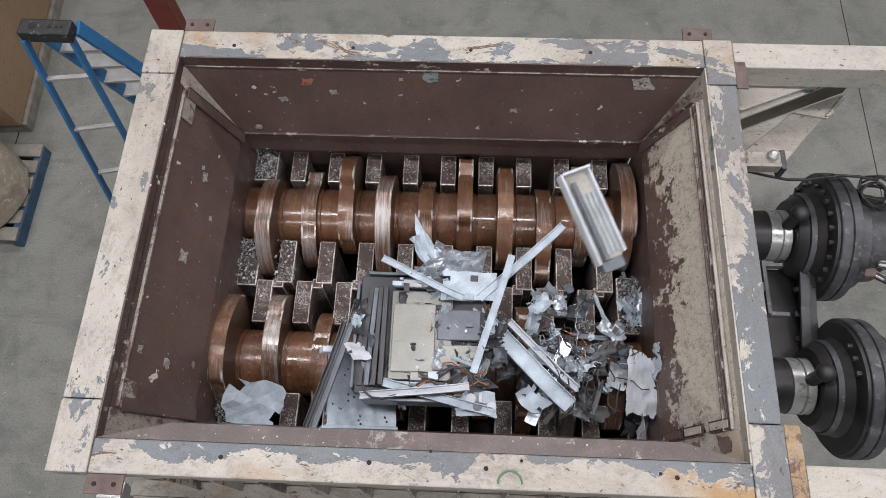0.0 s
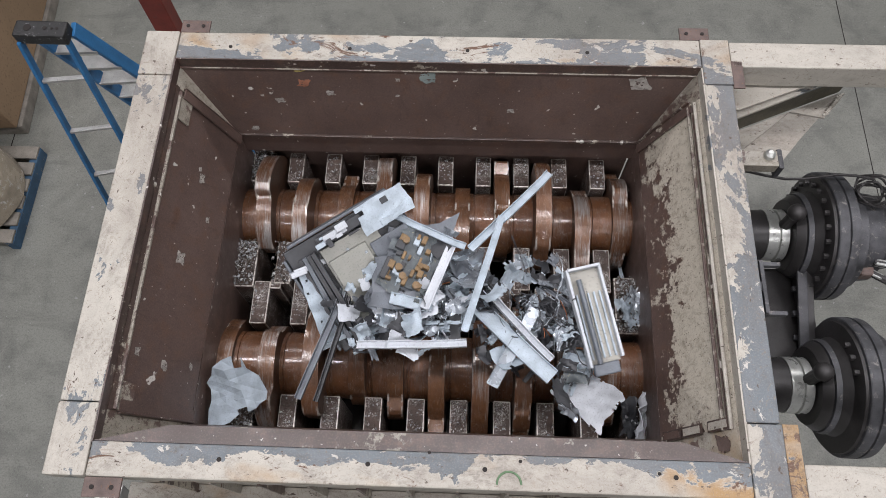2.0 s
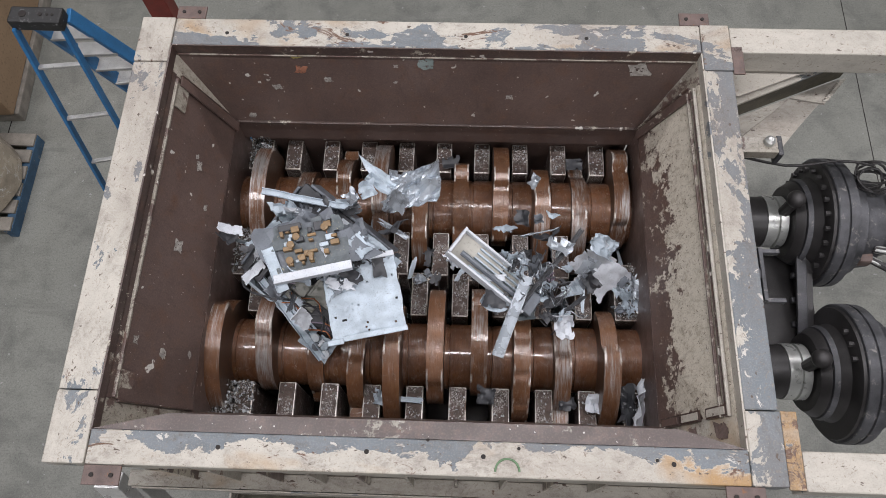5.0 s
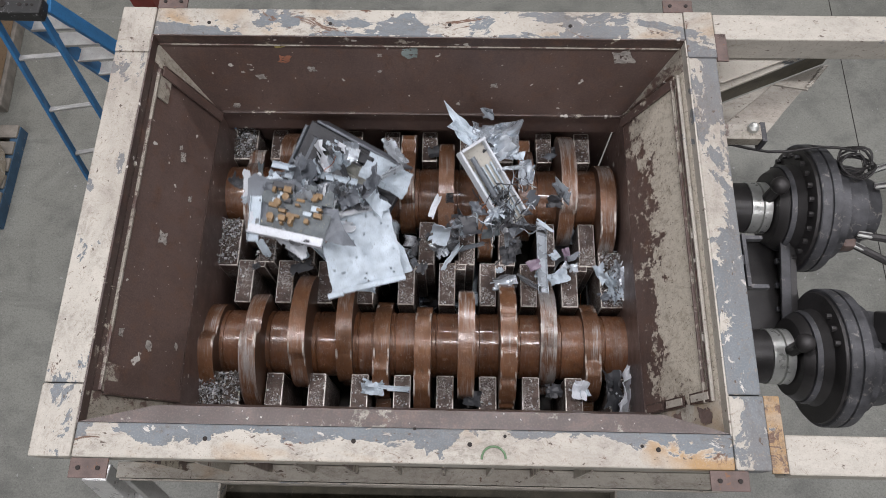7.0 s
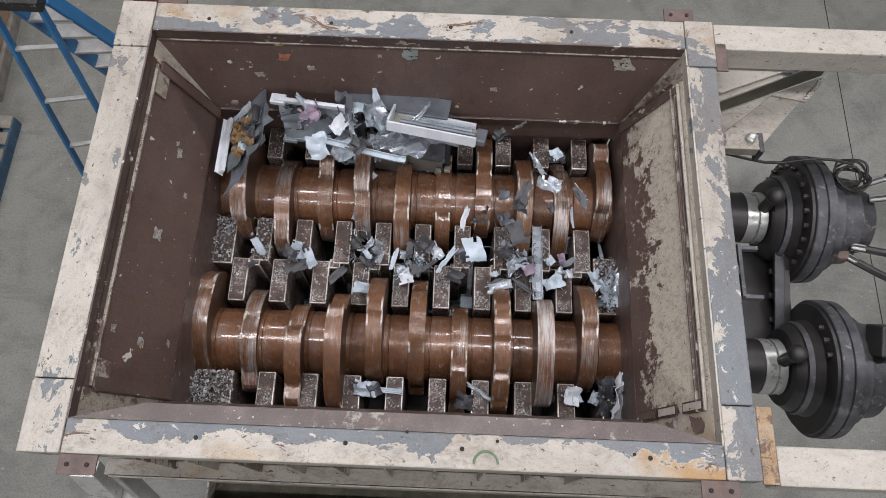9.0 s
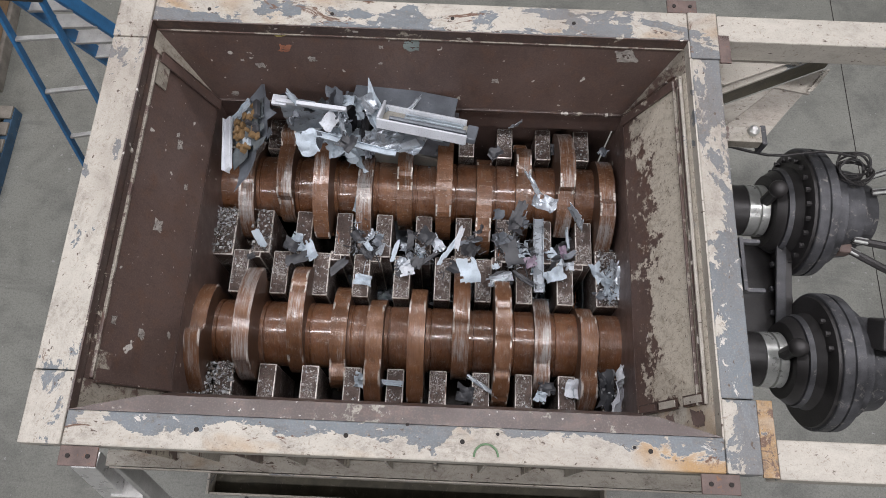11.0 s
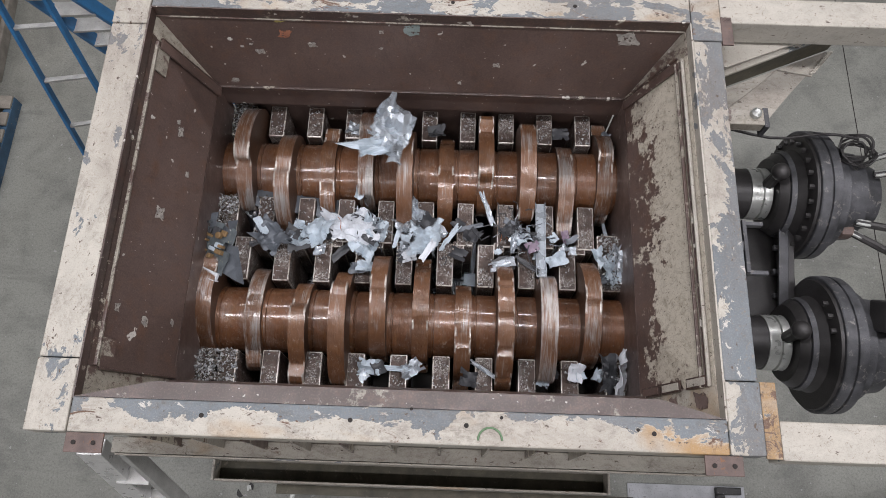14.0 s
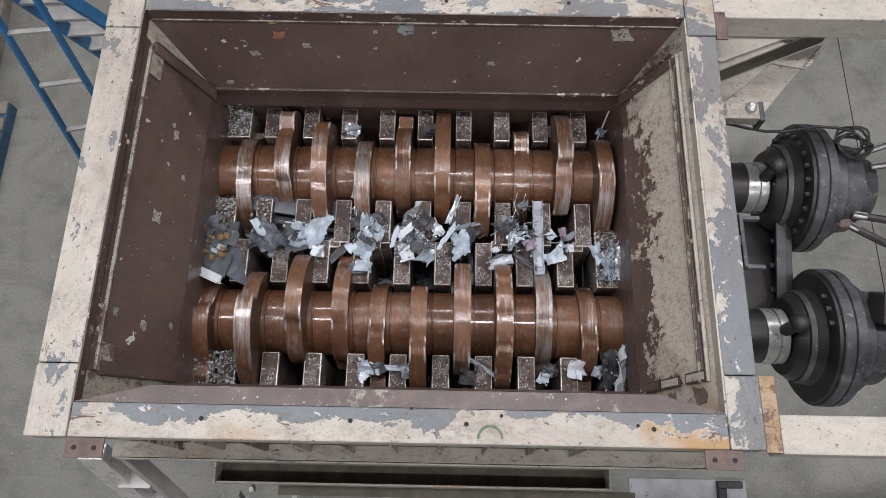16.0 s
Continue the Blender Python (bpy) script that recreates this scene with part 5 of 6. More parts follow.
KINDS = (
    [(M_PALE, "torn pale grey plastic sheet shred")] * 8
    + [(M_WHITE, "torn white plastic sheet shred")] * 2
    + [(M_FOIL, "crumpled bright metal sheet shred")] * 4
    + [(M_SLATE, "bent slate-grey metal sheet shred")] * 6
    + [(M_CHAR, "torn black plastic sheet shred")] * 12
    + [(M_PCB, "broken grey-green circuit board fragment"), (M_CHAR, "torn black plastic sheet shred"), (M_MAUVE, "crumpled dull mauve film scrap")]
)
rs = random.Random(2024)
for k in range(160):
    path = HEAP_LEFT if k % 5 < 3 else HEAP_RIGHT
    mat, label = rs.choice(KINDS)
    w, h = rs.uniform(0.035, 0.13), rs.uniform(0.03, 0.09)
    if rs.random() < 0.16:
        w, h = rs.uniform(0.10, 0.2), rs.uniform(0.015, 0.03)
    a, r = rs.uniform(0, 2 * math.pi), math.sqrt(rs.random())
    sx, sy = (0.33, 0.24) if path is HEAP_LEFT else (0.30, 0.30)
    off = (r * math.cos(a) * sx, r * math.sin(a) * sy, rs.uniform(-0.06, 0.08))
    leave = rs.choice([2.0, 2.6, 3.2, 3.8, 4.6, 5.6, 6.8, 7.4, 8.2, 9.8, 12.4, 12.8, 13.4, 20 if w * h < 0.004 else 12.6])
    if rs.random() < 0.15 and w * h < 0.008:
        rest = (rs.uniform(-0.85, 0.95), rs.gauss(1.02, 0.10), rs.uniform(2.235, 2.30))
    elif rs.random() < 0.22 and w * h < 0.008:
        rest = (rs.uniform(-0.5, 0.98), rs.choice([0.36, 0.40, 1.64]), rs.uniform(2.235, 2.26))
    else:
        rest = (rs.uniform(-0.8, 0.9), rs.uniform(0.95, 1.05), 1.68)
    if k >= 130:
        # small pieces that end up wedged over the middle blocks
        w, h = rs.uniform(0.03, 0.08), rs.uniform(0.025, 0.06)
        leave = rs.choice([1.75, 2.0, 2.5, 3.0, 3.5, 6.0, 7.0])
        rest = (rs.choice([-0.55, -0.23, -0.23, 0.0, 0.36, 0.53, 0.53, 0.73]) + rs.gauss(0, 0.04), rs.gauss(1.06, 0.06), rs.uniform(2.235, 2.31))
    shred("shred", label, sheet_mesh(500 + k, w, h, rs.uniform(0.1, 0.5), rs.uniform(0, 0.7), 7, 6, 0.0025, 0.2), mat, path, off, (rs.uniform(-40, 40), rs.uniform(-40, 40), rs.uniform(-180, 180)), leave, rest, 900 + k)

# larger pale pieces that come loose as the carcass breaks up
rl = random.Random(88)
for k in range(44):
    mat, label = rl.choice([(M_PALE, "torn pale blue-grey plastic piece"), (M_PALE, "torn pale blue-grey plastic piece"), (M_WHITE, "broken white plastic piece"), (M_FOIL, "bent bright metal piece"), (M_SLATE, "bent slate-grey metal piece"), (M_CHAR, "broken black plastic piece")])
    w, h = rl.uniform(0.06, 0.15), rl.uniform(0.04, 0.10)
    a, r = rl.uniform(0, 2 * math.pi), math.sqrt(rl.random())
    off = (0.26 * r * math.cos(a), 0.19 * r * math.sin(a), rl.uniform(-0.02, 0.07))
    shred("shred", label, sheet_mesh(5000 + k, w, h, rl.uniform(0.05, 0.3), rl.uniform(0, 0.5), 9, 8, 0.003, 0.2), mat, HEAP_LEFT, off, (rl.uniform(-35, 35), rl.uniform(-35, 35), rl.uniform(-180, 180)), rl.choice([4.4, 6.8, 7.2, 7.5, 7.8, 8.0, 8.2, 8.4, 12.6]), (rl.uniform(-0.7, 0.2), rl.uniform(0.98, 1.05), 1.68), 5000 + k)
# crumpled pieces that stay over the middle blocks at the end
for k, (x, y, size, leave) in enumerate(((-0.50, 1.05, 0.19, 12.8), (-0.32, 1.08, 0.23, 13.2), (-0.22, 1.02, 0.19, 13.4), (0.10, 1.02, 0.21, 13.6), (-0.70, 1.02, 0.19, 12.9), (-0.03, 1.14, 0.16, 13.0), (0.24, 1.0, 0.13, 13.8))):
    shred("shred", "crumpled pale blue plastic sheet wedged over the blocks", sheet_mesh(5100 + k, size, size * 0.7, 0.45, 0.5, 14, 12, 0.002, 0.3), (M_PALE, M_WHITE, M_PALE, M_PALE, M_SLATE, M_FOIL, M_PALE)[k], HEAP_LEFT, (0.05 * (k - 3), 0.03 * (k % 3), 0.0), (15, -10, 50 * k), leave, (x, y, 2.275), 5100 + k)

# tangles of wire and torn film that lodge over the middle blocks
def tangle(seed, size, n, path, off, leave, rest, label):
    rt = random.Random(seed)
    t = thing("wire_tangle", label, "scrap", group="wire tangles")
    for name, mat, count, r in (("dark_wire", M_CHAR, n, 0.003), ("pale_wire", M_FOIL, n // 2, 0.0022), ("copper_wire", M_COPPER, 1, 0.002)):
        tubes = []
        for _ in range(count):
            p, d = Vector((rt.gauss(0, size * 0.4), rt.gauss(0, size * 0.4), rt.uniform(0, size * 0.4))), Vector((rt.gauss(0, 1), rt.gauss(0, 1), rt.gauss(0, 0.4))).normalized()
            pts = []
            for _ in range(7):
                pts.append(p.copy())
                d = (d + Vector((rt.gauss(0, 0.5), rt.gauss(0, 0.5), rt.gauss(0, 0.4)))).normalized()
                p = p + d * size * 0.14
                p.z = max(0.0, p.z)
            tubes.append(tube(pts, r, 5))
        tagged(part(name, merge(*tubes), mat, t), kind="stuff")
    for k in range(3):
        part("film", sheet_mesh(seed + k, size * rt.uniform(0.5, 0.9), size * rt.uniform(0.3, 0.6), 0.5, 0.6, 9, 8, 0.002, 0.3), (M_PALE, M_CHAR, M_FOIL)[k], t, "torn film").matrix_basis = pose(rt.gauss(0, size * 0.3), rt.gauss(0, size * 0.3), size * (0.15, 0.08, 0.32)[k], rt.uniform(-30, 30), rt.uniform(-30, 30), rt.uniform(0, 360))
    SHREDS.append((t, path, Vector(off), (0, 0, 0), leave, rest, seed))


tangle(3100, 0.16, 26, HEAP_RIGHT, (0.05, 0.0, 0.0), 8.2, (0.52, 1.09, 2.23), "tangle of black wire and pale torn film on the blocks")
tangle(3200, 0.12, 16, HEAP_LEFT, (0.12, -0.05, 0.0), 7.4, (-0.23, 1.10, 2.23), "tangle of black film and pale strips on the blocks")
tangle(3300, 0.10, 12, HEAP_RIGHT, (-0.1, 0.05, 0.0), 6.8, (0.02, 1.0, 2.23), "small wire tangle caught between blocks")
tangle(3400, 0.22, 11, HEAP_RIGHT, (0.0, -0.05, -0.02), 4.6, (0.75, 0.93, 1.75), "large tangle of black wire under the torn sheets")

# chips knocked out of the hopper's paint, and three stuck-on scraps of sticker
MARKS = {
    "back": [(-0.73, 1.758, 2.741, 0.045), (-0.482, 1.768, 2.791, 0.04), (-0.161, 1.784, 2.879, 0.022), (-0.894, 1.722, 2.545, 0.045), (-0.169, 1.766, 2.782, 0.02), (0.363, 1.751, 2.7, 0.04), (0.931, 1.785, 2.885, 0.10), (-0.808, 1.763, 2.769, 0.018), (-0.765, 1.766, 2.783, 0.018)],
    "left": [(-1.057, 1.351, 2.69, 0.05), (-1.028, 1.179, 2.61, 0.03), (-1.071, 0.942, 2.725, 0.06), (-1.063, 0.468, 2.706, 0.05), (-1.008, 0.503, 2.558, 0.03), (-1.119, 0.488, 2.856, 0.04), (-1.065, 1.39, 2.709, 0.025)],
}
M_BARE = plain("bare_chipped_metal", (0.36, 0.34, 0.31), 0.5, 0.2, 0.35, 40, 0.4, (0.1, 0.07, 0.06), 0.58)
M_STICKERS = [plain("yellow_sticker", (0.40, 0.33, 0.12), 0.6), plain("red_sticker", (0.30, 0.13, 0.08), 0.6), plain("teal_sticker", (0.20, 0.24, 0.23), 0.6)]


def mark(x, y, z, size, side, material, seed, name="paint_chip"):
    bm = sheet_mesh(seed, size * 0.8, size * 0.66, 0.0, 0.0, 9, 8, 0.001, 0.3, 6)
    n = Vector((0, -0.983, 0.181)) if side == "back" else Vector((0.9377, 0, 0.3474))
    m = n.to_track_quat("Z", "Y").to_matrix().to_4x4()
    m.translation = Vector((x, y, z - H)) + n * 0.003
    bmesh.ops.transform(bm, matrix=m, verts=bm.verts)
    part(name, bm, material, hopper)


for side, rows in MARKS.items():
    for k, (x, y, z, size) in enumerate(rows):
        mark(x, y, z, size, side, M_BARE, 1300 + k)
for k, (x, y, z, size) in enumerate(((-0.614, 1.795, 2.938, 0.06), (-0.60, 1.778, 2.85, 0.06), (-0.027, 1.787, 2.894, 0.08))):
    mark(x, y, z, size, "back", M_STICKERS[k], 1340 + k, "sticker")

# things that lie still in the corners
still = [((0.965, 0.36, 2.33), 0.10, 0.28, M_WHITE, (10, 70, 0), "torn white sheet stuck against the chamber wall"), ((0.93, 0.40, 2.28), 0.10, 0.16, M_CHAR, (12, 30, 20), "black plastic scrap on a cleaning block"), ((0.96, 0.90, 2.28), 0.12, 0.13, M_PALE, (10, 20, 50), "pale crumpled scrap on a cleaning block"), ((0.985, 0.94, 2.31), 0.05, 0.12, M_FOIL, (15, 30, 10), "bright scrap against the chamber wall")]
for k, (p, w, h, mt, r, label) in enumerate(still):
    ob = part("shred", sheet_mesh(700 + k, w, h, 0.3, 0.3, 12, 12, 0.0025, 0.5), mt, None, "", True)
    ob.matrix_basis = pose(*p, *r)
    tagged(ob, label, "scrap", "shredded scrap")


def chips():
    rc = random.Random(77)
    spots = []
    for k in range(1, 10):
        spots += [(-0.95 + 0.2 * k, YR + 0.17, CYB + 0.05, 30), (-0.95 + 0.2 * k, 1.02, YR - 0.175, 26)]
    for k in range(9):
        spots += [(-0.845 + 0.2 * k, CYF, YA - 0.168, 26), (-0.845 + 0.2 * k, YA + 0.175, 1.03, 26)]
    spots += [(-0.925, YR + 0.17, CYB + 0.05, 700), (0.965, YA + 0.175, 1.1, 420), (0.965, CYF, YA - 0.168, 260), (-0.94, CYF, YA - 0.168, 520), (-0.845, CYF, YA - 0.168, 300), (-0.945, 1.0, YR - 0.175, 420), (-0.75, 1.02, YR - 0.175, 120)]
    verts, faces = [], []
    for x, y0, y1, n in spots:
        for _ in range(n):
            px = x + rc.uniform(-0.037, 0.037) * (1.35 if n > 50 else 1)
            c = Vector((px, rc.uniform(y0 + 0.01, y1 - 0.005), BT + rc.uniform(0.001, 0.004) + (rc.random() ** 3 * 0.05 if n > 50 else 0)))
            m = Euler((rc.uniform(-0.5, 0.5), rc.uniform(-0.5, 0.5), rc.uniform(0, 6.3))).to_matrix()
            s = rc.choice((0.003, 0.004, 0.005, 0.006, 0.009 if n > 50 else 0.006))
            base = len(verts)
            for q in ((-1, -0.6, 0), (1, -rc.random(), 0), (0.8, 0.7, 0), (-0.5, rc.random(), 0), (0, 0, 0.6)):
                verts.append(c + m @ (Vector(q) * s))
            faces += [(base, base + 1, base + 4), (base + 1, base + 2, base + 4), (base + 2, base + 3, base + 4), (base + 3, base, base + 4), (base + 3, base + 2, base + 1, base)]
    me = bpy.data.meshes.new("shredded_chips")
    me.from_pydata(verts, [], faces)
    me.materials.append(M_CHIPS)
    tagged(new("shredded_chips", me), "tiny pale chips of metal and plastic on the blocks", "chips", kind="stuff")


chips()


def placed(rows):
    return [(t, pose(x, y, z, a, b, c)) for t, x, y, z, a, b, c in rows]


def ride(ob, path, off, turn, leave, rest, seed):
    """Rows of a shred that tumbles with its heap, then drops to where it stays."""
    rr = random.Random(seed)
    gain = 0.08 if ob.name.startswith("strip") else 1.0
    rows, r = [], list(turn)
    t, calm = 0.0, 1.2 if path is HEAP_LEFT else 0.9
    while t < 16.05:
        moving = min(t, 16.0) >= calm and not 9.0 <= t <= 12.0
        if t < leave:
            if moving:
                r = [0.9 * r[0] + gain * rr.uniform(-25, 25), 0.9 * r[1] + gain * rr.uniform(-25, 25), r[2] + gain * rr.uniform(-40, 40)]
                off = off * rr.uniform(0.93, 1.06) + Vector((rr.uniform(-0.03, 0.03), rr.uniform(-0.03, 0.03), rr.uniform(-0.02, 0.025)))
                off.z = max(-0.08, min(0.14, off.z))
            p = glide(path, t) + off
            if seed >= 5000:
                # these lie under the carcass until it breaks up
                p.z += -0.13 if t < 1.4 else 0.03 if seed < 5100 or t > 12.4 else -0.10 if t < 8.0 else -0.30
            side = 0.66 if gain < 1 else 0.9
            p.x, p.y, p.z = max(-side, min(side, p.x)), max(0.36, min(1.62 if gain == 1 else 1.4, p.y)), max(2.36 if seed < 5100 else 2.2, p.z)
        else:
            f = min(1.0, (t - leave) / 0.5)
            # some of the late pieces are drawn in between the shafts
            gone = seed >= 5100 and seed % 2 and t > 14.4 + 0.1 * (seed % 5)
            p = p.lerp(Vector(rest) - Vector((0, 0, 0.5 if gone else 0)), f)
            r = [r[0] * (1 - 0.5 * f), r[1] * (1 - 0.5 * f), r[2] + (20 if f < 1 else 0)]
        rows.append((t, pose(*p, *r)))
        t = round(t + 0.25, 3)
    walk(ob, rows)


def motions():
    # turns of the two shafts: the front one backs off once at the start, the rear one runs backwards for a while
    front = [(0, -0.05), (0.25, -0.16), (0.5, -0.215), (0.75, -0.245), (1.0, -0.20), (1.25, -0.09), (1.5, 0.12), (1.75, 0.27), (2.25, 0.64), (2.67, 1.0), (3.0, 1.27), (3.5, 1.61), (4.02, 2.0), (6.33, 4.0), (7.54, 5.0), (8.79, 6.0), (11.34, 8.0), (12.55, 9.0), (13.77, 10.0), (14.1, 10.24), (14.4, 10.43), (15.25, 11.0), (16.0, 11.59)]
    rear = [(0, -0.25), (0.26, 0.0), (1.46, 1.0), (2.8, 2.0), (4.2, 3.0), (4.8, 3.45), (5.3, 3.74), (5.8, 3.78), (6.1, 3.71), (6.3, 3.60), (6.9, 3.14), (7.7, 2.5), (8.3, 2.02), (8.5, 1.87), (9.0, 1.54), (9.2, 1.42), (9.6, 1.22), (10.1, 1.06), (10.7, 1.0), (11.3, 1.015), (11.5, 1.04), (11.7, 1.08), (11.9, 1.16), (12.3, 1.34), (12.9, 1.61), (13.1, 1.75), (13.47, 2.0), (14.1, 2.52), (14.5, 2.81), (14.75, 3.0), (16.0, 3.98)]
    for shaft, y, sign, knots in ((shaft_front, YA, -1, front), (shaft_rear, YR, 1, rear)):
        ts, turns = zip(*knots)
        walk(shaft, [(0.1 * k, pose(0, y, AXZ, sign * 360 * float(np.interp(0.1 * k, ts, turns)))) for k in range(161)])
    for row in SHREDS:
        ride(*row)

    walk(chassis, placed([
        (0, -0.019, 0.65, 2.66, 4, 0, 0),
        (0.5, -0.02, 0.649, 2.66, 4, 0, 0),
        (1, -0.02, 0.65, 2.66, 4, 0, 0),
        (1.2, -0.036, 0.676, 2.68, 6, 0, 3),
        (1.5, -0.216, 0.933, 2.74, 14, 4, 13),
        (2, -0.255, 0.913, 2.7, 30, -8, 32),
        (2.5, -0.333, 0.903, 2.66, 44, 8, 36),
        (3, -0.404, 1.046, 2.62, 50, 0, 20),
        (3.5, -0.307, 1.027, 2.50, 40, 15, -12),
        (4, -0.509, 1.008, 2.50, 30, 10, -30),
        (6.3, -0.504, 0.941, 2.50, 22, 10, -38),
        (7, -0.373, 1.26, 2.52, 30, 0, -30),
        (7.4, -0.404, 1.371, 2.52, 45, 0, -20),
        (8, -0.36, 1.58, 2.46, 66, 0, -12),
        (9, -0.10, 1.60, 2.38, 80, 0, -8),
        (11.5, -0.09, 1.58, 2.37, 80, 4, -8),
        (12.2, -0.10, 1.56, 2.37, 78, 4, -8),
        (12.5, -0.487, 1.199, 2.62, 58, 0, -20),
        (12.7, -0.595, 1.066, 2.52, 66, 8, -24),
        (13, -0.626, 1.059, 2.3, 74, 8, -16),
        (13.4, -0.659, 1.138, 1.95, 80, 8, -8),
        (16, -0.654, 1.137, 1.92, 80, 5, -6),
    ]))
    walk(board, placed([
        (0, 0.018, 0.555, 2.56, 0, 0, 0),
        (1.2, 0.024, 0.575, 2.56, 0, 0, 0),
        (1.5, -0.118, 0.652, 2.76, 10, 0, 40),
        (2, -0.061, 0.927, 2.78, 10, 0, 70),
        (2.5, -0.052, 1.011, 2.76, 8, 5, 20),
        (3, -0.366, 1.326, 2.76, 20, 0, -20),
        (3.5, -0.413, 1.322, 2.78, 12, 0, 0),
        (4, -0.50, 1.05, 2.78, 8, 0, 15),
        (6.3, -0.465, 0.92, 2.77, 8, 0, 5),
        (7, -0.498, 1.067, 2.77, 8, 0, -12),
        (7.4, -0.522, 1.319, 2.66, 20, 0, -30),
        (8, -0.755, 1.496, 2.58, 40, 0, -50),
        (9, -0.79, 1.49, 2.63, 42, -12, -86),
        (11.5, -0.775, 1.47, 2.62, 40, -14, -78),
        (12.2, -0.775, 1.435, 2.62, 40, -14, -80),
        (12.5, -0.748, 1.036, 2.62, 50, -25, -80),
        (12.8, -0.773, 0.893, 2.55, 40, -15, -60),
        (13.2, -0.949, 0.913, 2.38, 22, -12, -35),
        (13.6, -0.979, 0.922, 2.34, 18, -14, -28),
        (14, -0.995, 0.958, 2.33, 18, -14, -26),
        (16, -0.972, 0.962, 2.33, 18, -14, -26),
    ]))
    walk(panel, placed([
        (0, -0.273, 0.435, 2.5, 0, 30, 5),
        (1.2, -0.266, 0.444, 2.5, 0, 30, 5),
        (1.5, -0.24, 0.592, 2.62, 10, 20, 10),
        (2, -0.355, 0.828, 2.64, 30, 10, 30),
        (2.5, -0.343, 0.735, 2.62, 35, 0, 10),
        (3, -0.512, 1.098, 2.62, 20, 10, -10),
        (3.5, -0.185, 0.813, 2.62, 12, 0, 5),
        (4, -0.281, 0.766, 2.6, 15, 5, 10),
        (6.3, -0.224, 0.799, 2.62, 12, 5, 20),
        (7, -0.221, 0.947, 2.62, 15, 0, 15),
        (7.4, -0.617, 1.232, 2.66, 20, -10, 0),
        (7.8, -0.798, 1.363, 2.68, 18, -20, -8),
        (8.2, -0.834, 1.37, 2.68, 18, -22, -10),
        (8.6, -0.8, 1.52, 2.66, 40, -15, -20),
        (9, -0.48, 1.621, 2.56, 88, 0, -6),
        (11.5, -0.474, 1.6, 2.54, 96, 0, -6),
        (12.2, -0.475, 1.576, 2.54, 96, 0, -6),
        (12.5, -0.463, 1.153, 2.66, 40, 0, 5),
        (12.8, -0.658, 0.936, 2.52, 58, -8, -30),
        (13.2, -0.699, 0.973, 2.36, 66, -8, -45),
        (13.6, -0.777, 1.099, 1.95, 78, 5, -40),
        (16, -0.774, 1.119, 1.92, 80, 5, -40),
    ]))
    walk(tray, placed([
        (0, 0.693, 1.159, 2.78, 15, 10, 28),
        (0.5, 0.521, 0.921, 2.74, 12, 0, -10),
        (1, 0.609, 0.889, 2.7, 10, 0, -50),
        (1.5, 0.5, 0.918, 2.7, 10, 0, -40),
        (2, 0.718, 0.752, 2.66, 12, 0, 15),
        (2.5, 0.695, 0.754, 2.66, 10, 0, 70),
        (3, 0.723, 0.831, 2.64, 10, 0, 100),
        (3.5, 0.33, 0.981, 2.64, 14, 0, 38),
        (4, 0.26, 0.934, 2.62, 15, 0, 50),
        (6.3, 0.343, 0.896, 2.6, 20, 10, 60),
        (7, 0.357, 1.271, 2.6, 25, 10, 40),
        (8, 0.433, 1.43, 2.58, 20, 20, 72),
        (8.5, 0.322, 1.563, 2.6, 5, 45, 70),
        (9, 0.09, 1.55, 2.64, 0, 28, 80),
        (11.5, 0.04, 1.52, 2.64, 0, 26, 80),
        (12.2, 0.04, 1.495, 2.64, 0, 26, 79),
        (12.4, 0.066, 1.415, 2.64, 5, 30, 50),
        (12.6, 0.063, 1.191, 2.62, 12, 10, 5),
        (12.8, 0.092, 1.105, 2.6, 14, 0, -10),
        (13, 0.112, 1.036, 2.58, 18, 0, -15),
        (13.2, 0.089, 0.966, 2.5, 22, 0, -20),
        (13.4, 0.044, 0.941, 2.4, 30, 0, -30),
        (13.6, -0.015, 0.949, 2.28, 50, 0, -60),
        (14, -0.051, 1.06, 1.95, 78, 0, -70),
        (16, -0.041, 1.069, 1.92, 80, 0, -70),
    ]))
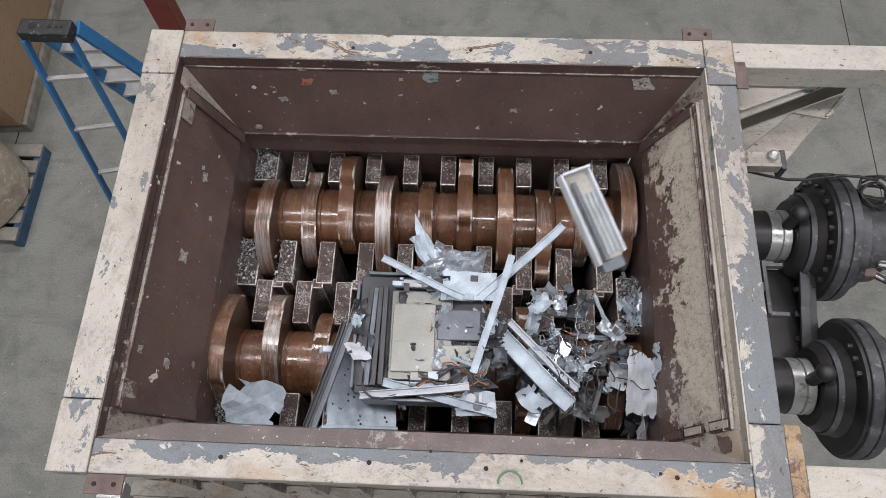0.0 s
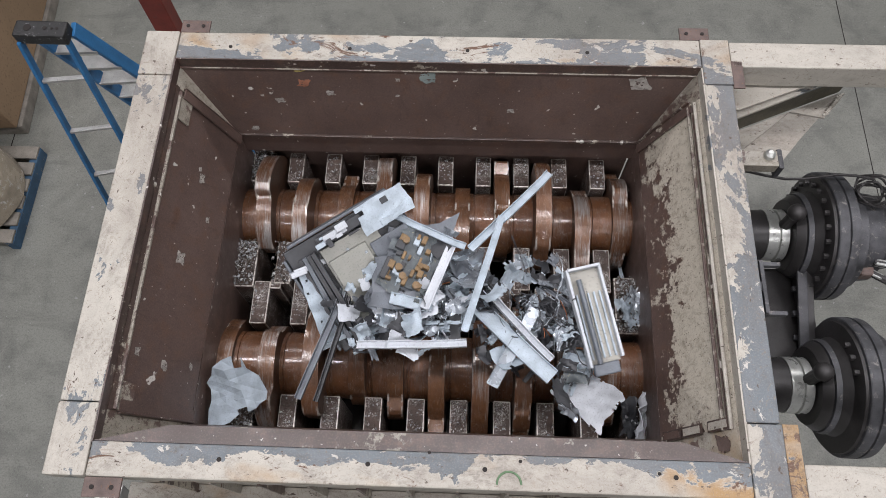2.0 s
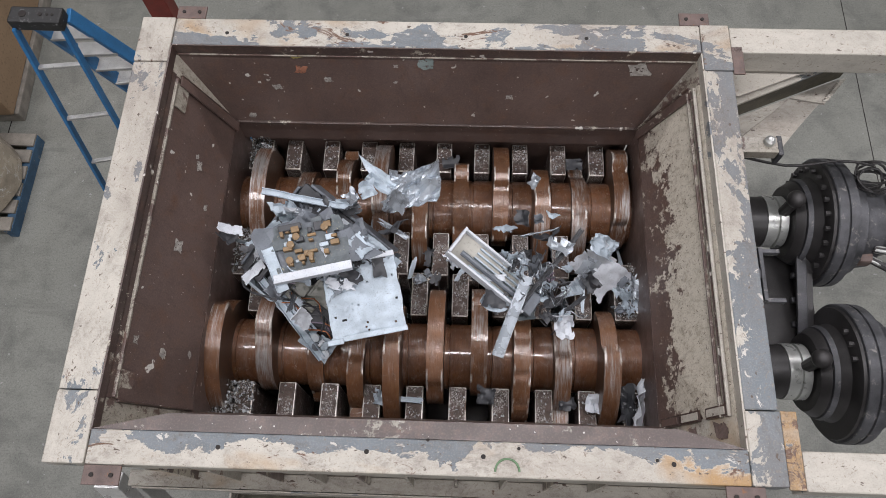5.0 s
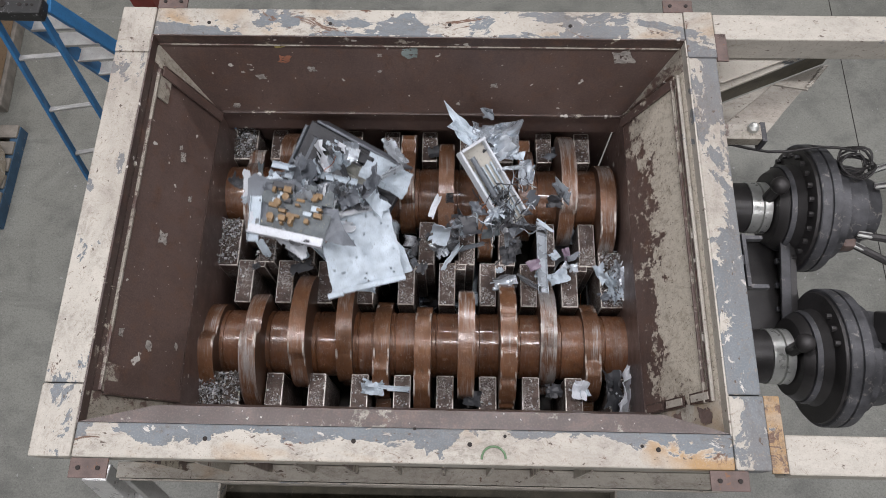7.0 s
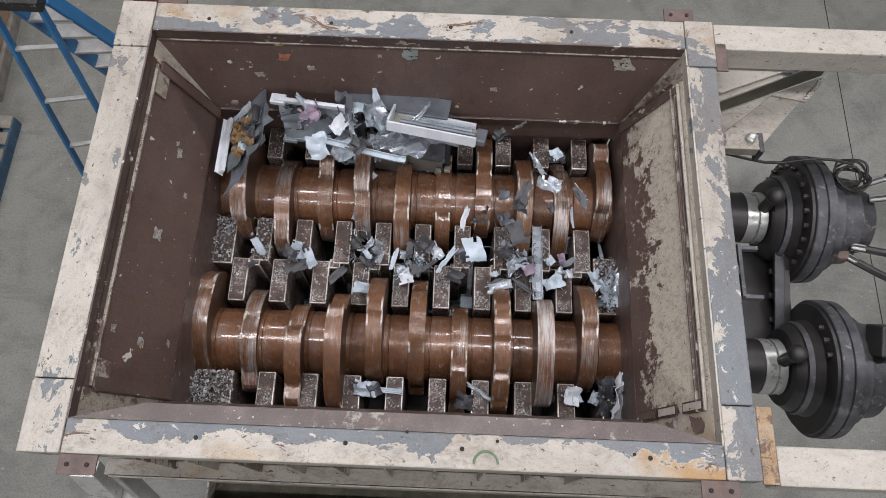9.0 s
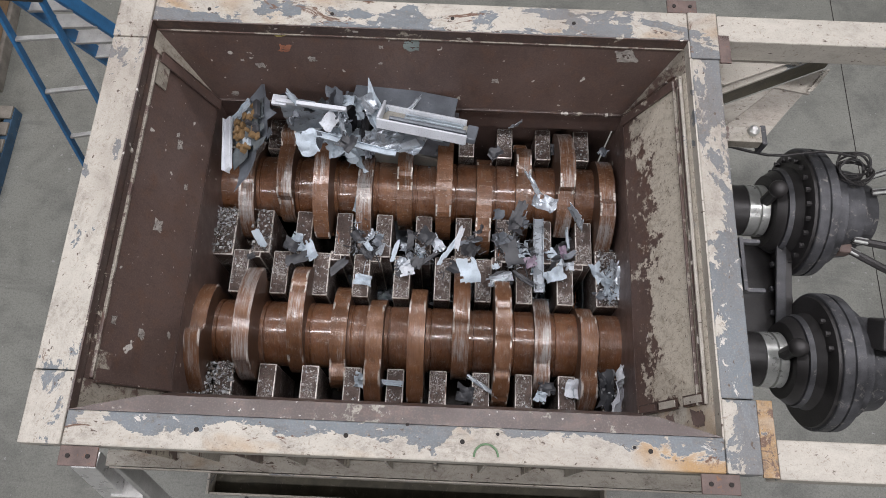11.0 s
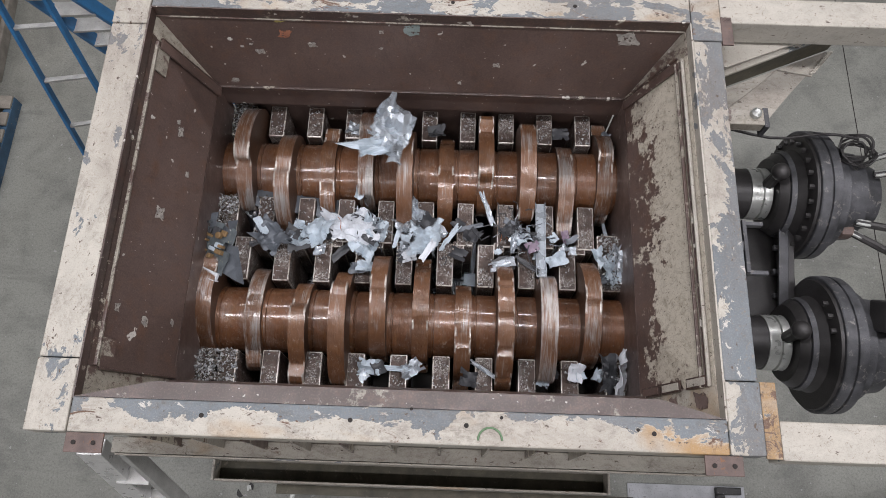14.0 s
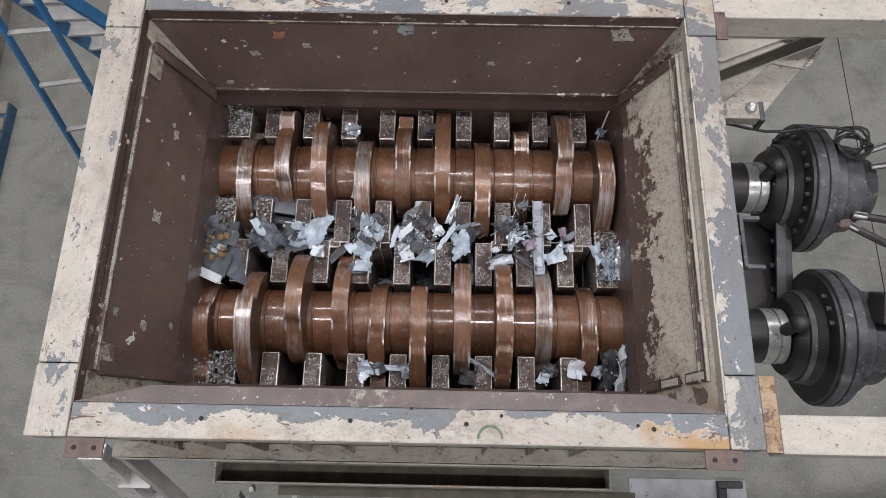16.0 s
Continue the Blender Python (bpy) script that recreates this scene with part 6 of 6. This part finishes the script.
    walk(sheet, placed([
        (0, -0.764, 0.346, 2.42, 25, 10, -20),
        (1, -0.695, 0.368, 2.42, 25, 10, -60),
        (1.5, -0.753, 0.66, 2.5, 20, 10, -100),
        (2, -0.851, 0.433, 2.44, 20, 10, -60),
        (2.5, -0.579, 0.878, 2.66, 10, 5, -20),
        (3, -0.733, 0.892, 2.64, 8, 5, 20),
        (3.5, -0.726, 0.943, 2.62, 10, 10, 5),
        (4, -0.579, 0.757, 2.6, 10, 10, 5),
        (6.3, -0.131, 0.887, 2.6, 10, 10, 30),
        (7, -0.176, 0.963, 2.58, 12, 5, 30),
        (7.3, -0.195, 1.124, 2.4, 40, 5, 40),
        (7.7, -0.123, 1.283, 1.95, 66, 0, 60),
        (16, -0.133, 1.099, 1.92, 75, 5, 40),
    ]))
    walk(flap, placed([
        (0, 0.933, 0.504, 2.5, 10, 35, 0),
        (1.2, 0.939, 0.508, 2.5, 10, 35, 0),
        (1.6, 0.82, 0.474, 2.54, 12, 10, 25),
        (2, 0.701, 0.439, 2.54, 15, -8, 50),
        (2.5, 0.817, 0.592, 2.54, 15, -15, 40),
        (3, 0.885, 0.765, 2.54, 18, -25, 20),
        (3.5, 0.893, 0.849, 2.54, 20, -30, 25),
        (4, 0.87, 0.856, 2.52, 25, -25, 30),
        (5, 0.812, 0.998, 2.4, 45, -20, 30),
        (6, 0.767, 1.218, 1.95, 70, -10, 30),
        (16, 0.837, 1.085, 1.92, 78, -10, 30),
    ]))
    walk(crumple, placed([
        (0, 0.101, 0.964, 2.66, 5, 5, 0),
        (1.2, 0.11, 0.971, 2.66, 5, 5, 0),
        (2, 0.111, 0.94, 2.66, 20, 5, 20),
        (3, 0.161, 0.854, 2.6, 20, 5, 60),
        (4, -0.152, 1.094, 2.6, 10, 5, 40),
        (6.3, 0.211, 1.447, 2.62, 20, 0, 20),
        (7, 0.356, 1.497, 2.62, 20, 10, 20),
        (8, 0.205, 1.538, 2.62, 30, 10, 0),
        (9, -0.05, 1.57, 2.56, 25, 10, 0),
        (12.2, -0.10, 1.53, 2.56, 25, 10, 0),
        (12.5, -0.153, 1.614, 2.66, 40, 10, 10),
        (13, -0.104, 1.511, 2.64, 38, 0, 20),
        (13.4, -0.199, 1.481, 2.62, 40, 0, 40),
        (13.7, -0.249, 1.413, 2.6, 30, 0, 50),
        (14, -0.123, 1.457, 2.58, 30, 0, 80),
        (14.3, -0.028, 1.181, 2.55, 30, 0, 100),
        (14.6, 0.027, 1.046, 2.32, 38, 0, 110),
        (15.2, 0.034, 1.071, 2.22, 58, 0, 112),
        (16, 0.042, 1.077, 2.18, 66, 0, 112),
    ]))


motions()
